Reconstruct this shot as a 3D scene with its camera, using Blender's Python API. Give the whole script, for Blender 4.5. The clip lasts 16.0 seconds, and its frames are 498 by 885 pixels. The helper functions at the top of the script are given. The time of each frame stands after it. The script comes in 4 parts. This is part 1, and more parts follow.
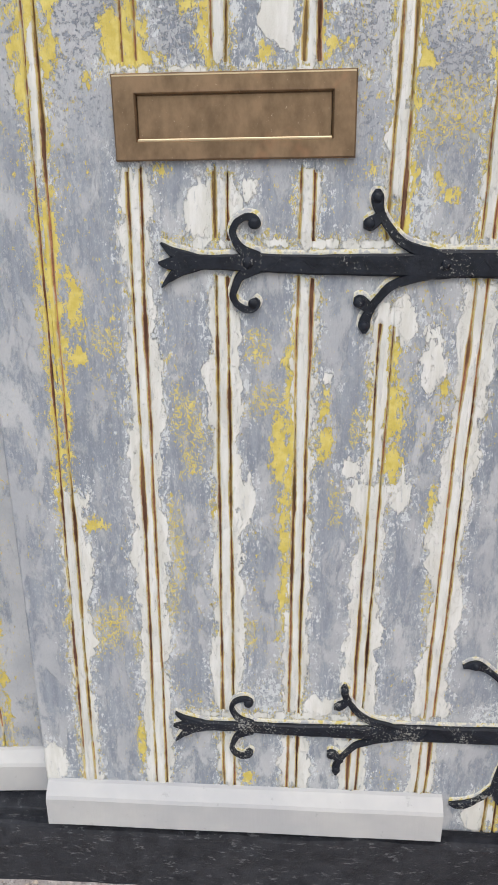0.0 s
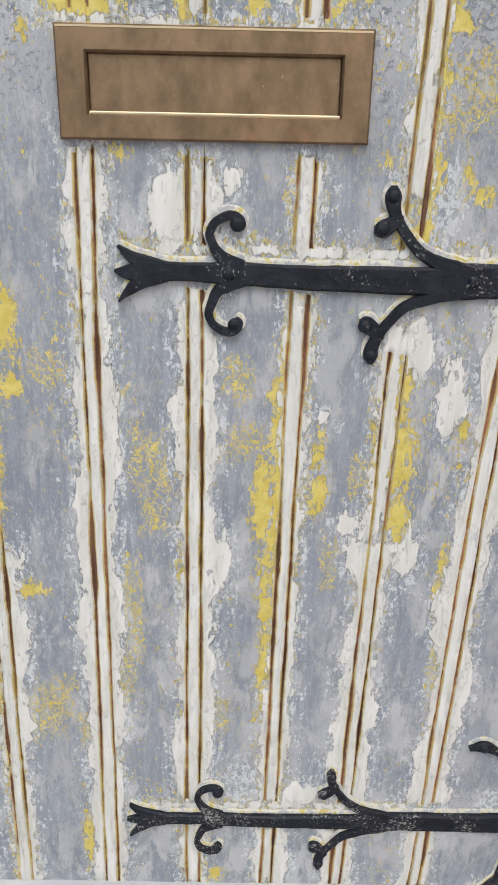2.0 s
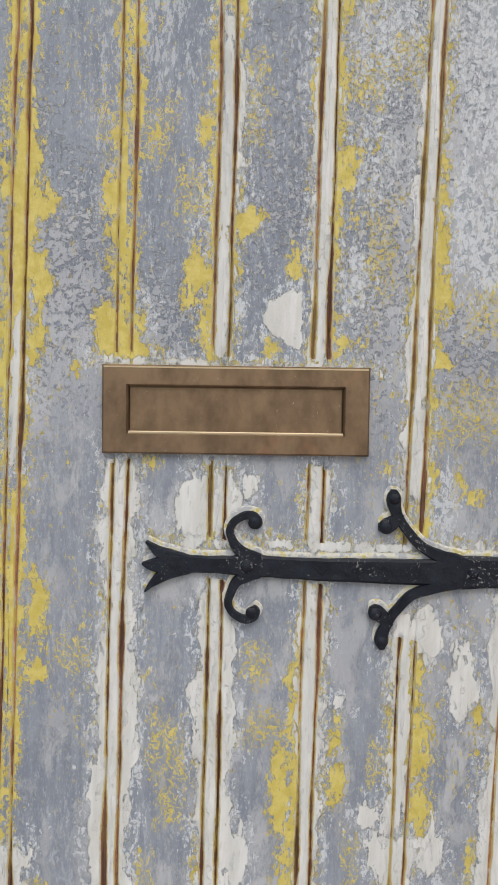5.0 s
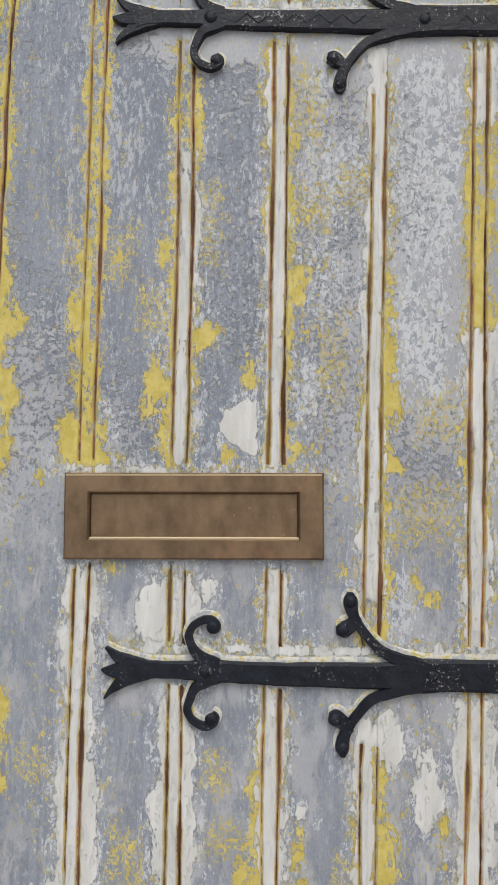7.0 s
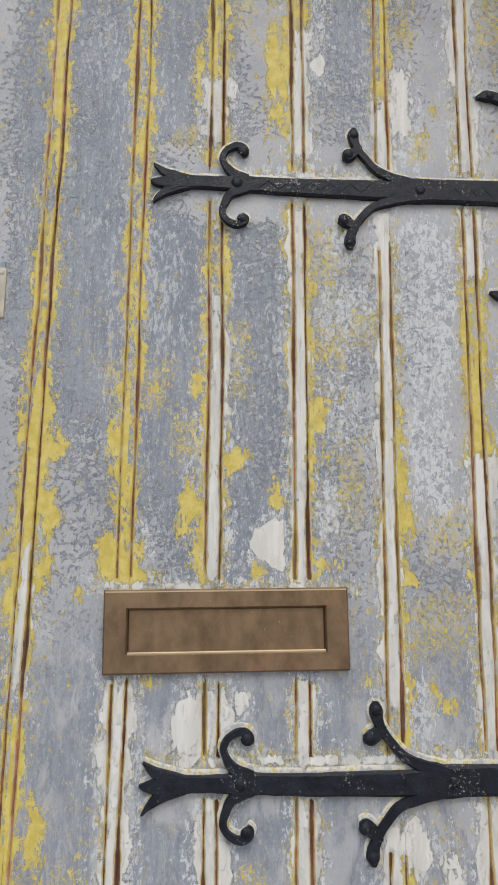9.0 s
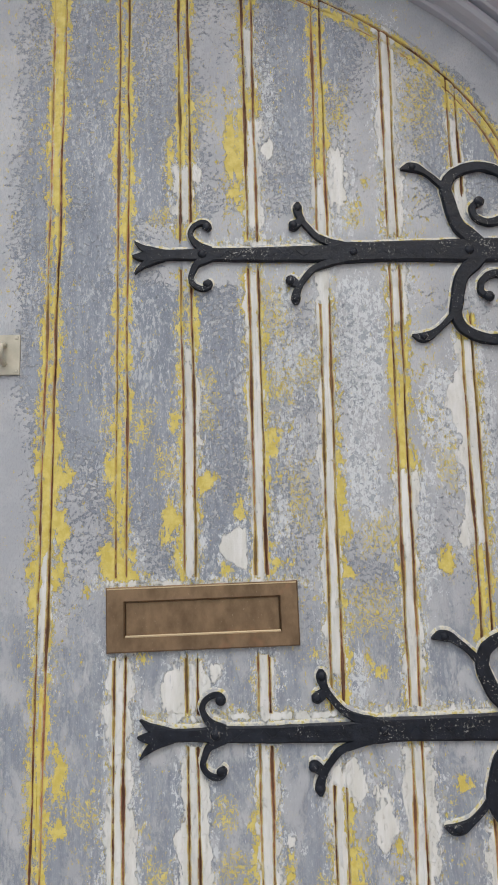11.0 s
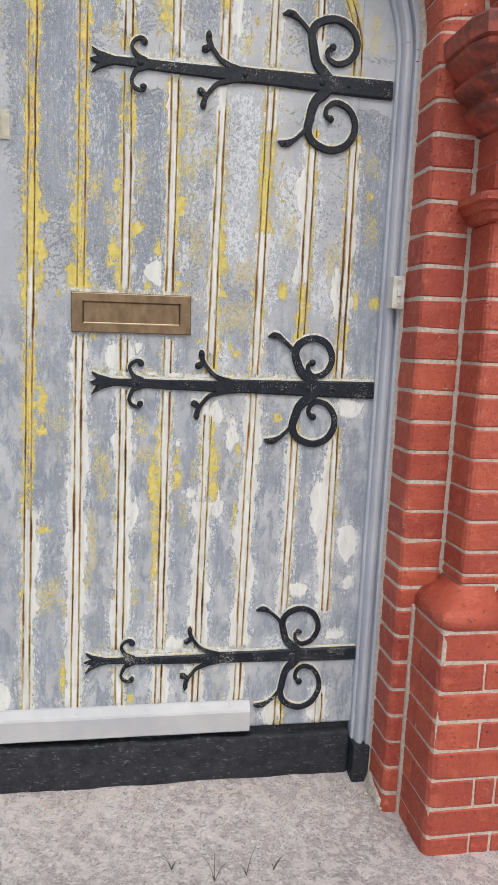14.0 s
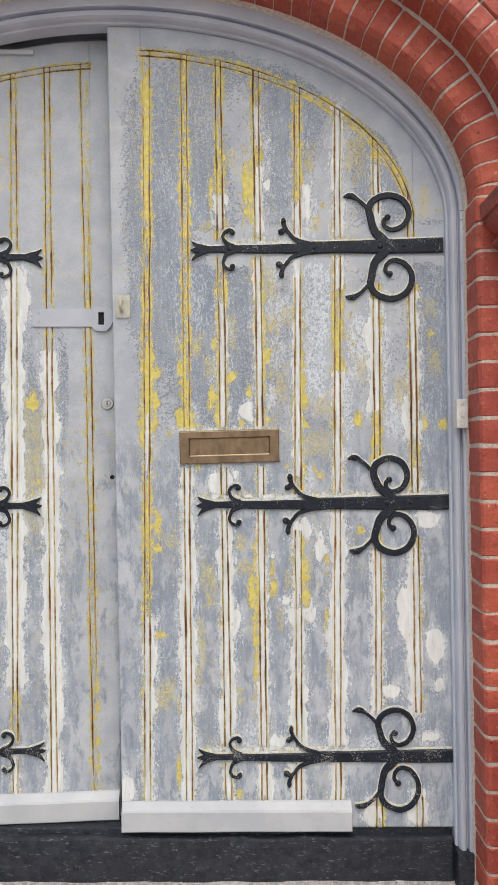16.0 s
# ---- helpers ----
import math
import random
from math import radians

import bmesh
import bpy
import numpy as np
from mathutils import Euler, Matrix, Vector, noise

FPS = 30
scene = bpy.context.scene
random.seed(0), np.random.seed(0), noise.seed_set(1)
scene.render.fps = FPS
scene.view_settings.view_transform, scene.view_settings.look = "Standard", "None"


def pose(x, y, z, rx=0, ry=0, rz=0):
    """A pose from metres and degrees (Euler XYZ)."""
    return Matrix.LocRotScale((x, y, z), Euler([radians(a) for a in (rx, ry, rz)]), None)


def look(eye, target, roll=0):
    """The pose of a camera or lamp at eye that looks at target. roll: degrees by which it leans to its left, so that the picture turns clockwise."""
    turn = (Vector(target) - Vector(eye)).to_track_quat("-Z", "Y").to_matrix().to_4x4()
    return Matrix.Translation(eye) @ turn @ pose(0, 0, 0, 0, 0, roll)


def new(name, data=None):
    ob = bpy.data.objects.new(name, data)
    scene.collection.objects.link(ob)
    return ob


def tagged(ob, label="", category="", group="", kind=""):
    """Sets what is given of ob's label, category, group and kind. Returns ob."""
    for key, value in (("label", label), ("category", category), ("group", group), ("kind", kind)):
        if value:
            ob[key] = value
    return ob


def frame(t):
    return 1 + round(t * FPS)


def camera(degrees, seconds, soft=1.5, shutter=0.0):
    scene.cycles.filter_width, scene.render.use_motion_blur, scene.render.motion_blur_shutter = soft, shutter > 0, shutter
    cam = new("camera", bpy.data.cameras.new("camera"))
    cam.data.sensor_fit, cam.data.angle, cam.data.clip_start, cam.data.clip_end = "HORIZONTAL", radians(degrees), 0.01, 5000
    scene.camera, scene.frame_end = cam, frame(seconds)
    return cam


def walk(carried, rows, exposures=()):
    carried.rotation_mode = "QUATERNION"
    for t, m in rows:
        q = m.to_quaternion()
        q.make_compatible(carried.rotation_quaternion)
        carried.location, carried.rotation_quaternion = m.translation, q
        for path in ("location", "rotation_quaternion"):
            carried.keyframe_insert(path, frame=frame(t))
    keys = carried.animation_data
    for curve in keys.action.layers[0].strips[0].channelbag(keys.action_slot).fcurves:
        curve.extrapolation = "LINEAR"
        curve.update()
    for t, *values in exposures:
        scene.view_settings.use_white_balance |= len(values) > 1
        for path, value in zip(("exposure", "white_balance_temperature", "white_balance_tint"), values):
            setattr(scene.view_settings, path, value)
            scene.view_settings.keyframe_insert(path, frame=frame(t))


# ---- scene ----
cam = camera(38.5, 16.0)
PATH = [
    (0, (0.449, -0.979, 1.27), (0.351, 0.9, 0.591), 0.1),
    (0.5, (0.443, -0.798, 1.262), (0.316, 1.031, 0.463), 0.9),
    (1, (0.431, -0.766, 1.267), (0.42, 1.073, 0.481), 0.6),
    (1.5, (0.427, -0.76, 1.265), (0.529, 1.079, 0.485), 2.1),
    (2, (0.406, -0.774, 1.271), (0.451, 1.098, 0.569), 2.1),
    (2.5, (0.385, -0.792, 1.29), (0.386, 1.101, 0.647), 1.6),
    (3, (0.385, -0.805, 1.327), (0.361, 1.115, 0.767), 0.3),
    (3.5, (0.384, -0.816, 1.373), (0.311, 1.127, 0.904), 0.8),
    (6, (0.417, -0.82, 1.338), (0.476, 1.178, 1.41), 1.9),
    (6.5, (0.458, -0.824, 1.346), (0.466, 1.174, 1.428), 0.3),
    (7, (0.455, -0.844, 1.384), (0.424, 1.151, 1.513), 1.0),
    (7.5, (0.422, -0.869, 1.395), (0.478, 1.119, 1.607), 0.4),
    (8, (0.372, -0.888, 1.409), (0.469, 1.084, 1.726), 0.0),
    (8.5, (0.346, -0.902, 1.410), (0.475, 1.061, 1.773), 0.2),
    (10.8, (0.408, -1.12, 1.428), (0.46, 0.838, 1.83), -0.4),
    (11, (0.437, -1.165, 1.434), (0.474, 0.807, 1.765), -1.4),
    (11.5, (0.376, -1.271, 1.395), (0.578, 0.694, 1.704), -1.0),
    (12, (0.329, -1.409, 1.385), (0.669, 0.561, 1.441), -1.8),
    (12.5, (0.364, -1.518, 1.35), (0.621, 0.465, 1.328), -1.1),
    (13, (0.464, -1.647, 1.318), (0.607, 0.341, 1.162), 0.7),
    (13.5, (0.402, -1.735, 1.279), (0.713, 0.221, 1.004), 3.6),
    (14, (0.355, -1.897, 1.295), (0.711, 0.051, 1.013), 2.6),
    (14.5, (0.387, -1.999, 1.317), (0.69, -0.031, 1.13), 2.0),
    (15, (0.469, -2.089, 1.308), (0.612, -0.1, 1.153), 1.0),
    (15.5, (0.53, -2.165, 1.331), (0.602, -0.166, 1.311), -0.9),
    (16, (0.474, -2.19, 1.332), (0.442, -0.191, 1.36), -0.7),
]
EXPOSURES = [(0, 0.3), (1, 0.2), (2.5, 0.28), (3.5, 0.1), (7, 0.05), (11, 0.05), (13, 0.04), (13.4, 0.2), (14, 0.34), (14.5, 0.36), (16, 0.32)]
walk(cam, [(t, look(eye, target, roll)) for t, eye, target, roll in PATH], EXPOSURES)

# ---- light ----
world = bpy.data.worlds.new("overcast_sky")
scene.world = world
world.use_nodes = True
wn = world.node_tree.nodes
sky = wn.new("ShaderNodeTexSky")
sky.sky_type = "NISHITA"
sky.sun_disc = False
sky.sun_elevation = radians(52)
sky.sun_rotation = radians(160)
sky.air_density, sky.dust_density, sky.ozone_density = 1.6, 3.0, 1.6
wn["Background"].inputs["Strength"].default_value = 0.13
world.node_tree.links.new(sky.outputs[0], wn["Background"].inputs["Color"])
sun_data = bpy.data.lights.new("sun", "SUN")
sun_data.energy, sun_data.angle, sun_data.color = 1.25, radians(35), (1.0, 0.985, 0.97)
sun = new("sun", sun_data)
sun.matrix_world = look((-0.5, -3.0, 4.6), (0, 0, 0))


# ---- materials ----
class Nodes:
    """A short way to wire a material's nodes."""

    def __init__(self, name):
        self.mat = bpy.data.materials.new(name)
        self.mat.use_nodes = True
        self.tree = self.mat.node_tree
        self.bsdf = self.tree.nodes["Principled BSDF"]
        self.pos = self.tree.nodes.new("ShaderNodeTexCoord").outputs["Object"]

    def put(self, value, socket):
        if isinstance(value, bpy.types.NodeSocket):
            self.tree.links.new(value, socket)
        elif isinstance(value, tuple) and len(value) == 3 and socket.type == "RGBA":
            socket.default_value = (*value, 1)
        else:
            socket.default_value = value

    def attr(self, name):
        n = self.tree.nodes.new("ShaderNodeAttribute")
        n.attribute_name = name
        return n.outputs["Fac"]

    def scaled(self, sx, sy, sz, shift=0.0):
        n = self.tree.nodes.new("ShaderNodeMapping")
        n.inputs["Scale"].default_value = (sx, sy, sz)
        n.inputs["Location"].default_value = (shift, shift * 0.7, shift * 1.3)
        self.put(self.pos, n.inputs["Vector"])
        return n.outputs[0]

    def noise(self, scale, detail=4.0, rough=0.6, vector=None, distort=0.0):
        n = self.tree.nodes.new("ShaderNodeTexNoise")
        self.put(vector if vector is not None else self.pos, n.inputs["Vector"])
        n.inputs["Scale"].default_value, n.inputs["Detail"].default_value = scale, detail
        n.inputs["Roughness"].default_value, n.inputs["Distortion"].default_value = rough, distort
        return n.outputs["Fac"]

    def cells(self, scale, vector=None, feature="F1", output="Distance"):
        n = self.tree.nodes.new("ShaderNodeTexVoronoi")
        n.feature = feature
        self.put(vector if vector is not None else self.pos, n.inputs["Vector"])
        n.inputs["Scale"].default_value = scale
        return n.outputs[output]

    def math(self, op, a, b=0.0):
        n = self.tree.nodes.new("ShaderNodeMath")
        n.operation = op
        self.put(a, n.inputs[0])
        self.put(b, n.inputs[1])
        return n.outputs[0]

    def ramp(self, value, lo, hi, a=0.0, b=1.0):
        n = self.tree.nodes.new("ShaderNodeMapRange")
        n.interpolation_type = "SMOOTHSTEP"
        self.put(value, n.inputs["Value"])
        n.inputs["From Min"].default_value, n.inputs["From Max"].default_value = lo, hi
        n.inputs["To Min"].default_value, n.inputs["To Max"].default_value = a, b
        return n.outputs["Result"]

    def mix(self, fac, a, b, blend="MIX"):
        n = self.tree.nodes.new("ShaderNodeMix")
        n.data_type, n.blend_type = "RGBA", blend
        self.put(fac, n.inputs["Factor"])
        self.put(a, n.inputs["A"])
        self.put(b, n.inputs["B"])
        return n.outputs["Result"]

    def per_object(self):
        return self.tree.nodes.new("ShaderNodeObjectInfo").outputs["Random"]

    def finish(self, color, rough=0.6, bump=None, strength=0.3, distance=0.002, metal=0.0):
        self.put(color, self.bsdf.inputs["Base Color"])
        self.put(rough, self.bsdf.inputs["Roughness"])
        self.put(metal, self.bsdf.inputs["Metallic"])
        if bump is not None:
            n = self.tree.nodes.new("ShaderNodeBump")
            n.inputs["Strength"].default_value, n.inputs["Distance"].default_value = strength, distance
            self.put(bump, n.inputs["Height"])
            self.put(n.outputs[0], self.bsdf.inputs["Normal"])
        return self.mat


def door_paint():
    """Scraped door paint: lilac-grey primer over worn blue-grey, yellow undercoat, white filler, and bare wood in the raked grooves."""
    m = Nodes("scraped_door_paint")
    streak = m.noise(1.0, 6, 0.65, m.scaled(95, 95, 13))
    fine = m.noise(1.0, 5, 0.7, m.scaled(400, 400, 170, 3.0))
    broad = m.noise(5.0, 4, 0.6)
    ragged = m.noise(1.0, 8, 0.72, m.scaled(62, 62, 34, 7.0))
    flake = m.noise(1.0, 6, 0.7, m.scaled(230, 230, 120, 1.0))
    mottle = m.noise(1.0, 7, 0.75, m.scaled(250, 250, 115, 5.0), 0.3)
    # blue-grey coat, paler where it is scoured
    worn = m.mix(m.ramp(m.math("ADD", m.math("MULTIPLY", streak, 0.6), m.math("MULTIPLY", broad, 0.4)), 0.40, 0.60), (0.195, 0.225, 0.275), (0.295, 0.325, 0.375))
    crust = m.noise(1.0, 7, 0.74, m.scaled(135, 135, 165, 41.0), 0.25)
    split = m.tree.nodes.new("ShaderNodeSeparateXYZ")
    m.put(m.pos, split.inputs[0])
    upper = m.ramp(split.outputs["Z"], 1.24, 1.48)
    keen = m.math("ADD", 0.55, m.math("MULTIPLY", upper, 0.45))
    worn = m.mix(m.math("MULTIPLY", m.ramp(fine, 0.53, 0.62, 0, 0.5), keen), worn, (0.47, 0.50, 0.53))
    worn = m.mix(m.math("MULTIPLY", m.ramp(fine, 0.34, 0.46, 0.35, 0.0), keen), worn, (0.15, 0.175, 0.21))
    primer = m.mix(m.ramp(m.noise(9, 4), 0.35, 0.65), (0.385, 0.402, 0.432), (0.485, 0.50, 0.518))
    primer = m.mix(m.math("MULTIPLY", m.ramp(fine, 0.38, 0.54, 0.4, 0.0), keen), primer, (0.29, 0.305, 0.35))
    bare = m.math("ADD", m.attr("worn"), m.math("MULTIPLY", m.math("SUBTRACT", m.math("ADD", m.math("MULTIPLY", streak, 0.5), mottle), 0.755), 4.2))
    drag = m.noise(1.0, 5, 0.6, m.scaled(34, 34, 15, 61.0), 0.4)
    smear = m.ramp(m.math("ADD", m.math("MULTIPLY", bare, 0.30), m.math("MULTIPLY", m.math("SUBTRACT", drag, 0.47), 4.0)), -0.35, 0.35, 0, 0.9)
    grainy = m.ramp(m.math("ADD", m.math("MULTIPLY", m.attr("worn"), 0.42), m.math("SUBTRACT", m.math("ADD", crust, m.math("MULTIPLY", broad, 0.35)), 0.675)), -0.012, 0.014, 0, 0.95)
    flaked = m.math("ADD", m.math("MULTIPLY", upper, grainy), m.math("MULTIPLY", m.math("SUBTRACT", 1.0, upper), smear))
    color = m.mix(flaked, primer, worn)
    lip = m.math("MULTIPLY", m.math("MULTIPLY", grainy, m.math("SUBTRACT", 0.95, grainy)), upper)
    color = m.mix(m.math("MULTIPLY", lip, 2.4), color, (0.13, 0.145, 0.17))
    pale_f = m.math("ADD", m.math("MAXIMUM", m.attr("pale"), m.math("ADD", m.attr("filler"), 0.003)), m.math("MULTIPLY", m.math("SUBTRACT", m.math("ADD", m.math("MULTIPLY", mottle, 1.4), m.math("MULTIPLY", streak, 0.6)), 1.0), 0.10))
    pale_f = m.math("ADD", pale_f, m.math("MULTIPLY", m.math("SUBTRACT", crust, 0.5), 0.085))
    pale = m.ramp(pale_f, -0.0005, 0.0014, 0, 0.92)
    color = m.mix(pale, color, (0.615, 0.645, 0.66))
    hole = m.noise(1.0, 7, 0.75, m.scaled(115, 115, 85, 11.0), 0.6)
    color = m.mix(m.math("MULTIPLY", m.ramp(hole, 0.520, 0.545, 0, 0.75), pale), color, (0.20, 0.23, 0.275))
    fleck = m.math("ADD", m.noise(1.0, 6, 0.75, m.scaled(190, 190, 75, 19.0)), m.math("MULTIPLY", m.noise(1.0, 3, 0.5, m.scaled(9, 9, 4, 23.0)), 0.35))
    color = m.mix(m.math("MULTIPLY", m.ramp(fleck, 0.735, 0.775, 0, 0.6), m.math("MULTIPLY", flaked, keen)), color, (0.60, 0.62, 0.635))
    scrape = m.noise(1.0, 5, 0.7, m.scaled(330, 330, 16, 29.0))
    color = m.mix(m.math("MULTIPLY", m.ramp(scrape, 0.56, 0.68, 0, 0.28), flaked), color, (0.175, 0.20, 0.235))
    # yellow undercoat with a dark broken edge
    yf = m.math("ADD", m.attr("yellow"), m.math("MULTIPLY", m.math("SUBTRACT", ragged, 0.5), 0.068))
    yf = m.math("ADD", yf, m.math("MULTIPLY", m.math("SUBTRACT", flake, 0.5), 0.036))
    ymask = m.ramp(yf, -0.0002, 0.0006)
    rim = m.math("MULTIPLY", m.ramp(yf, -0.0016, -0.0003), m.math("SUBTRACT", 1.0, ymask))
    yellow = m.mix(m.ramp(m.noise(60, 4), 0.35, 0.65), (0.57, 0.455, 0.095), (0.68, 0.575, 0.17))
    yellow = m.mix(m.ramp(fine, 0.62, 0.7, 0, 0.6), yellow, (0.36, 0.36, 0.33))
    color = m.mix(m.math("MULTIPLY", rim, 0.6), color, (0.15, 0.145, 0.12))
    color = m.mix(ymask, color, yellow)
    # the undercoat breaks up into thin worm-like flecks where it is nearly gone
    vein = m.noise(1.0, 3, 0.55, m.scaled(125, 125, 95, 53.0), 0.7)
    line = m.ramp(m.math("ABSOLUTE", m.math("SUBTRACT", vein, 0.5)), 0.024, 0.034, 1, 0)
    thin = m.math("ADD", m.math("MAXIMUM", m.attr("speckle"), m.math("ADD", m.math("MULTIPLY", m.attr("yellow"), 0.8), 0.0035)), m.math("MULTIPLY", m.math("SUBTRACT", m.math("ADD", flake, m.math("MULTIPLY", ragged, 0.6)), 0.82), 0.050))
    flecks = m.math("MULTIPLY", m.math("MULTIPLY", line, m.ramp(thin, -0.0030, 0.0000)), m.math("SUBTRACT", 1.0, ymask))
    color = m.mix(m.math("MULTIPLY", m.ramp(thin, -0.002, 0.004, 0, 0.30), m.math("SUBTRACT", 1.0, ymask)), color, (0.40, 0.385, 0.27))
    color = m.mix(m.math("MULTIPLY", flecks, 0.95), color, yellow)
    # white filler, brushed and scraped
    ff = m.math("ADD", m.attr("filler"), m.math("MULTIPLY", m.math("SUBTRACT", ragged, 0.5), 0.050))
    ff = m.math("ADD", ff, m.math("MULTIPLY", m.math("SUBTRACT", m.math("ADD", streak, flake), 1.0), 0.014))
    fmask = m.ramp(ff, -0.0004, 0.0012)
    white = m.mix(m.ramp(m.noise(1.0, 4, 0.6, m.scaled(60, 60, 12)), 0.35, 0.7), (0.63, 0.63, 0.59), (0.75, 0.75, 0.73))
    white = m.mix(m.ramp(m.math("ADD", streak, m.math("MULTIPLY", flake, 0.4)), 0.80, 0.90, 0, 0.7), white, (0.44, 0.46, 0.48))
    color = m.mix(fmask, color, white)
    # bare wood in the grooves, ochre paint left on their shoulders
    grain = m.noise(1.0, 4, 0.7, m.scaled(190, 190, 9))
    long = m.noise(1.0, 3, 0.6, m.scaled(40, 40, 4, 15.0))
    wood = m.mix(m.ramp(m.math("ADD", m.math("MULTIPLY", grain, 0.5), m.math("MULTIPLY", long, 0.5)), 0.42, 0.58), (0.15, 0.062, 0.036), (0.50, 0.25, 0.14))
    wood = m.mix(m.ramp(m.noise(1.0, 4, 0.65, m.scaled(60, 60, 5, 9.0)), 0.50, 0.62, 0, 0.8), wood, (0.46, 0.335, 0.105))
    wf = m.math("ADD", m.attr("wood"), m.math("MULTIPLY", m.math("SUBTRACT", flake, 0.5), 0.0030))
    shoulder = m.ramp(wf, -0.0022, -0.0008, 0, 0.85)
    color = m.mix(shoulder, color, m.mix(m.ramp(ragged, 0.44, 0.52), (0.60, 0.56, 0.42), (0.58, 0.455, 0.13)))
    color = m.mix(m.ramp(wf, -0.0001, 0.0004), color, wood)
    core = m.ramp(m.math("ADD", wf, m.math("MULTIPLY", m.math("SUBTRACT", grain, 0.5), 0.004)), 0.0010, 0.0015, 0, 0.60)
    color = m.mix(core, color, (0.035, 0.020, 0.014))
    height = m.math("ADD", m.math("MULTIPLY", streak, 0.25), m.math("MULTIPLY", fine, 0.25))
    height = m.math("ADD", height, m.math("ADD", m.math("MULTIPLY", fmask, 0.55), m.math("MULTIPLY", ymask, -0.35)))
    open_coat = m.math("MULTIPLY", m.math("SUBTRACT", 1.0, fmask), m.math("SUBTRACT", 1.0, ymask))
    height = m.math("ADD", height, m.math("MULTIPLY", m.math("MULTIPLY", flaked, open_coat), -0.4))
    return m.finish(color, m.ramp(fine, 0.3, 0.7, 0.5, 0.72), m.math("ADD", height, m.math("MULTIPLY", m.math("MULTIPLY", crust, upper), 0.35)), 0.9, 0.0024)


def plain_paint(name, a, b, scale=7.0, rough=0.5):
    m = Nodes(name)
    brush = m.noise(1.0, 5, 0.6, m.scaled(160, 160, 10))
    color = m.mix(m.ramp(m.noise(scale, 4), 0.3, 0.7), a, b)
    color = m.mix(m.ramp(m.noise(45, 5, 0.7), 0.63, 0.70, 0, 0.5), color, tuple(v * 0.72 for v in a))
    return m.finish(color, m.ramp(brush, 0.3, 0.7, rough - 0.08, rough + 0.12), m.math("ADD", brush, m.noise(90, 4)), 0.25, 0.0012)


def black_iron(name="black_painted_iron", chipped=0.876):
    m = Nodes(name)
    lump = m.noise(70, 5, 0.65)
    edge = m.ramp(m.tree.nodes.new("ShaderNodeNewGeometry").outputs["Pointiness"], 0.53, 0.62, 0, 0.15)
    chip = m.math("ADD", m.noise(260, 5, 0.75), m.math("ADD", m.math("MULTIPLY", m.noise(22, 3), 0.5), edge))
    color = m.mix(m.ramp(lump, 0.3, 0.7), (0.004, 0.006, 0.011), (0.013, 0.017, 0.027))
    color = m.mix(m.ramp(chip, chipped, chipped + 0.04, 0, 0.75), color, (0.34, 0.335, 0.31))
    m.bsdf.inputs["Specular IOR Level"].default_value = 0.3
    return m.finish(color, m.ramp(lump, 0.3, 0.7, 0.40, 0.60), m.math("ADD", lump, m.math("MULTIPLY", m.noise(300, 3), 0.3)), 0.7, 0.003)


def paint_rim():
    m = Nodes("ragged_paint_rim")
    n = m.noise(1.0, 5, 0.7, m.scaled(70, 70, 70))
    color = m.mix(m.ramp(n, 0.42, 0.50), (0.43, 0.435, 0.45), (0.66, 0.64, 0.55))
    color = m.mix(m.ramp(n, 0.54, 0.60), color, (0.58, 0.49, 0.17))
    return m.finish(color, 0.6, m.noise(200, 4), 0.4, 0.002)


def brass():
    m = Nodes("tarnished_brass")
    cloud = m.noise(1.0, 5, 0.65, m.scaled(30, 30, 18))
    color = m.mix(m.ramp(cloud, 0.3, 0.7), (0.17, 0.115, 0.070), (0.30, 0.205, 0.125))
    color = m.mix(m.ramp(m.noise(220, 4, 0.7), 0.64, 0.72, 0, 0.6), color, (0.58, 0.47, 0.34))
    color = m.mix(m.ramp(m.noise(14, 3), 0.60, 0.72, 0, 0.45), color, (0.40, 0.21, 0.12))
    return m.finish(color, m.ramp(cloud, 0.3, 0.7, 0.42, 0.58), m.noise(1.0, 4, 0.6, m.scaled(40, 300, 300)), 0.12, 0.001, 0.75)


def red_brick():
    m = Nodes("red_painted_brick")
    own = m.per_object()
    grain = m.noise(55, 6, 0.65)
    color = m.mix(own, (0.36, 0.062, 0.036), (0.50, 0.105, 0.054))
    color = m.mix(m.ramp(m.noise(11, 4), 0.35, 0.7, 0, 0.65), color, (0.34, 0.050, 0.034))
    color = m.mix(m.ramp(m.noise(24, 6, 0.7), 0.54, 0.64, 0, 0.45), color, (0.60, 0.15, 0.088))
    color = m.mix(m.ramp(grain, 0.60, 0.70, 0, 0.4), color, (0.60, 0.19, 0.12))
    pit = m.noise(130, 4, 0.65)
    color = m.mix(m.ramp(pit, 0.60, 0.67, 0, 0.8), color, (0.09, 0.022, 0.018))
    chip = m.noise(38, 7, 0.75)
    color = m.mix(m.ramp(chip, 0.635, 0.665, 0, 0.7), color, (0.54, 0.40, 0.31))
    relief = m.math("ADD", grain, m.ramp(pit, 0.60, 0.72, 0, -1.0))
    relief = m.math("ADD", relief, m.ramp(m.noise(24, 6, 0.7), 0.3, 0.7, 0, 0.9))
    return m.finish(color, m.ramp(grain, 0.3, 0.7, 0.45, 0.7), relief, 0.75, 0.004)


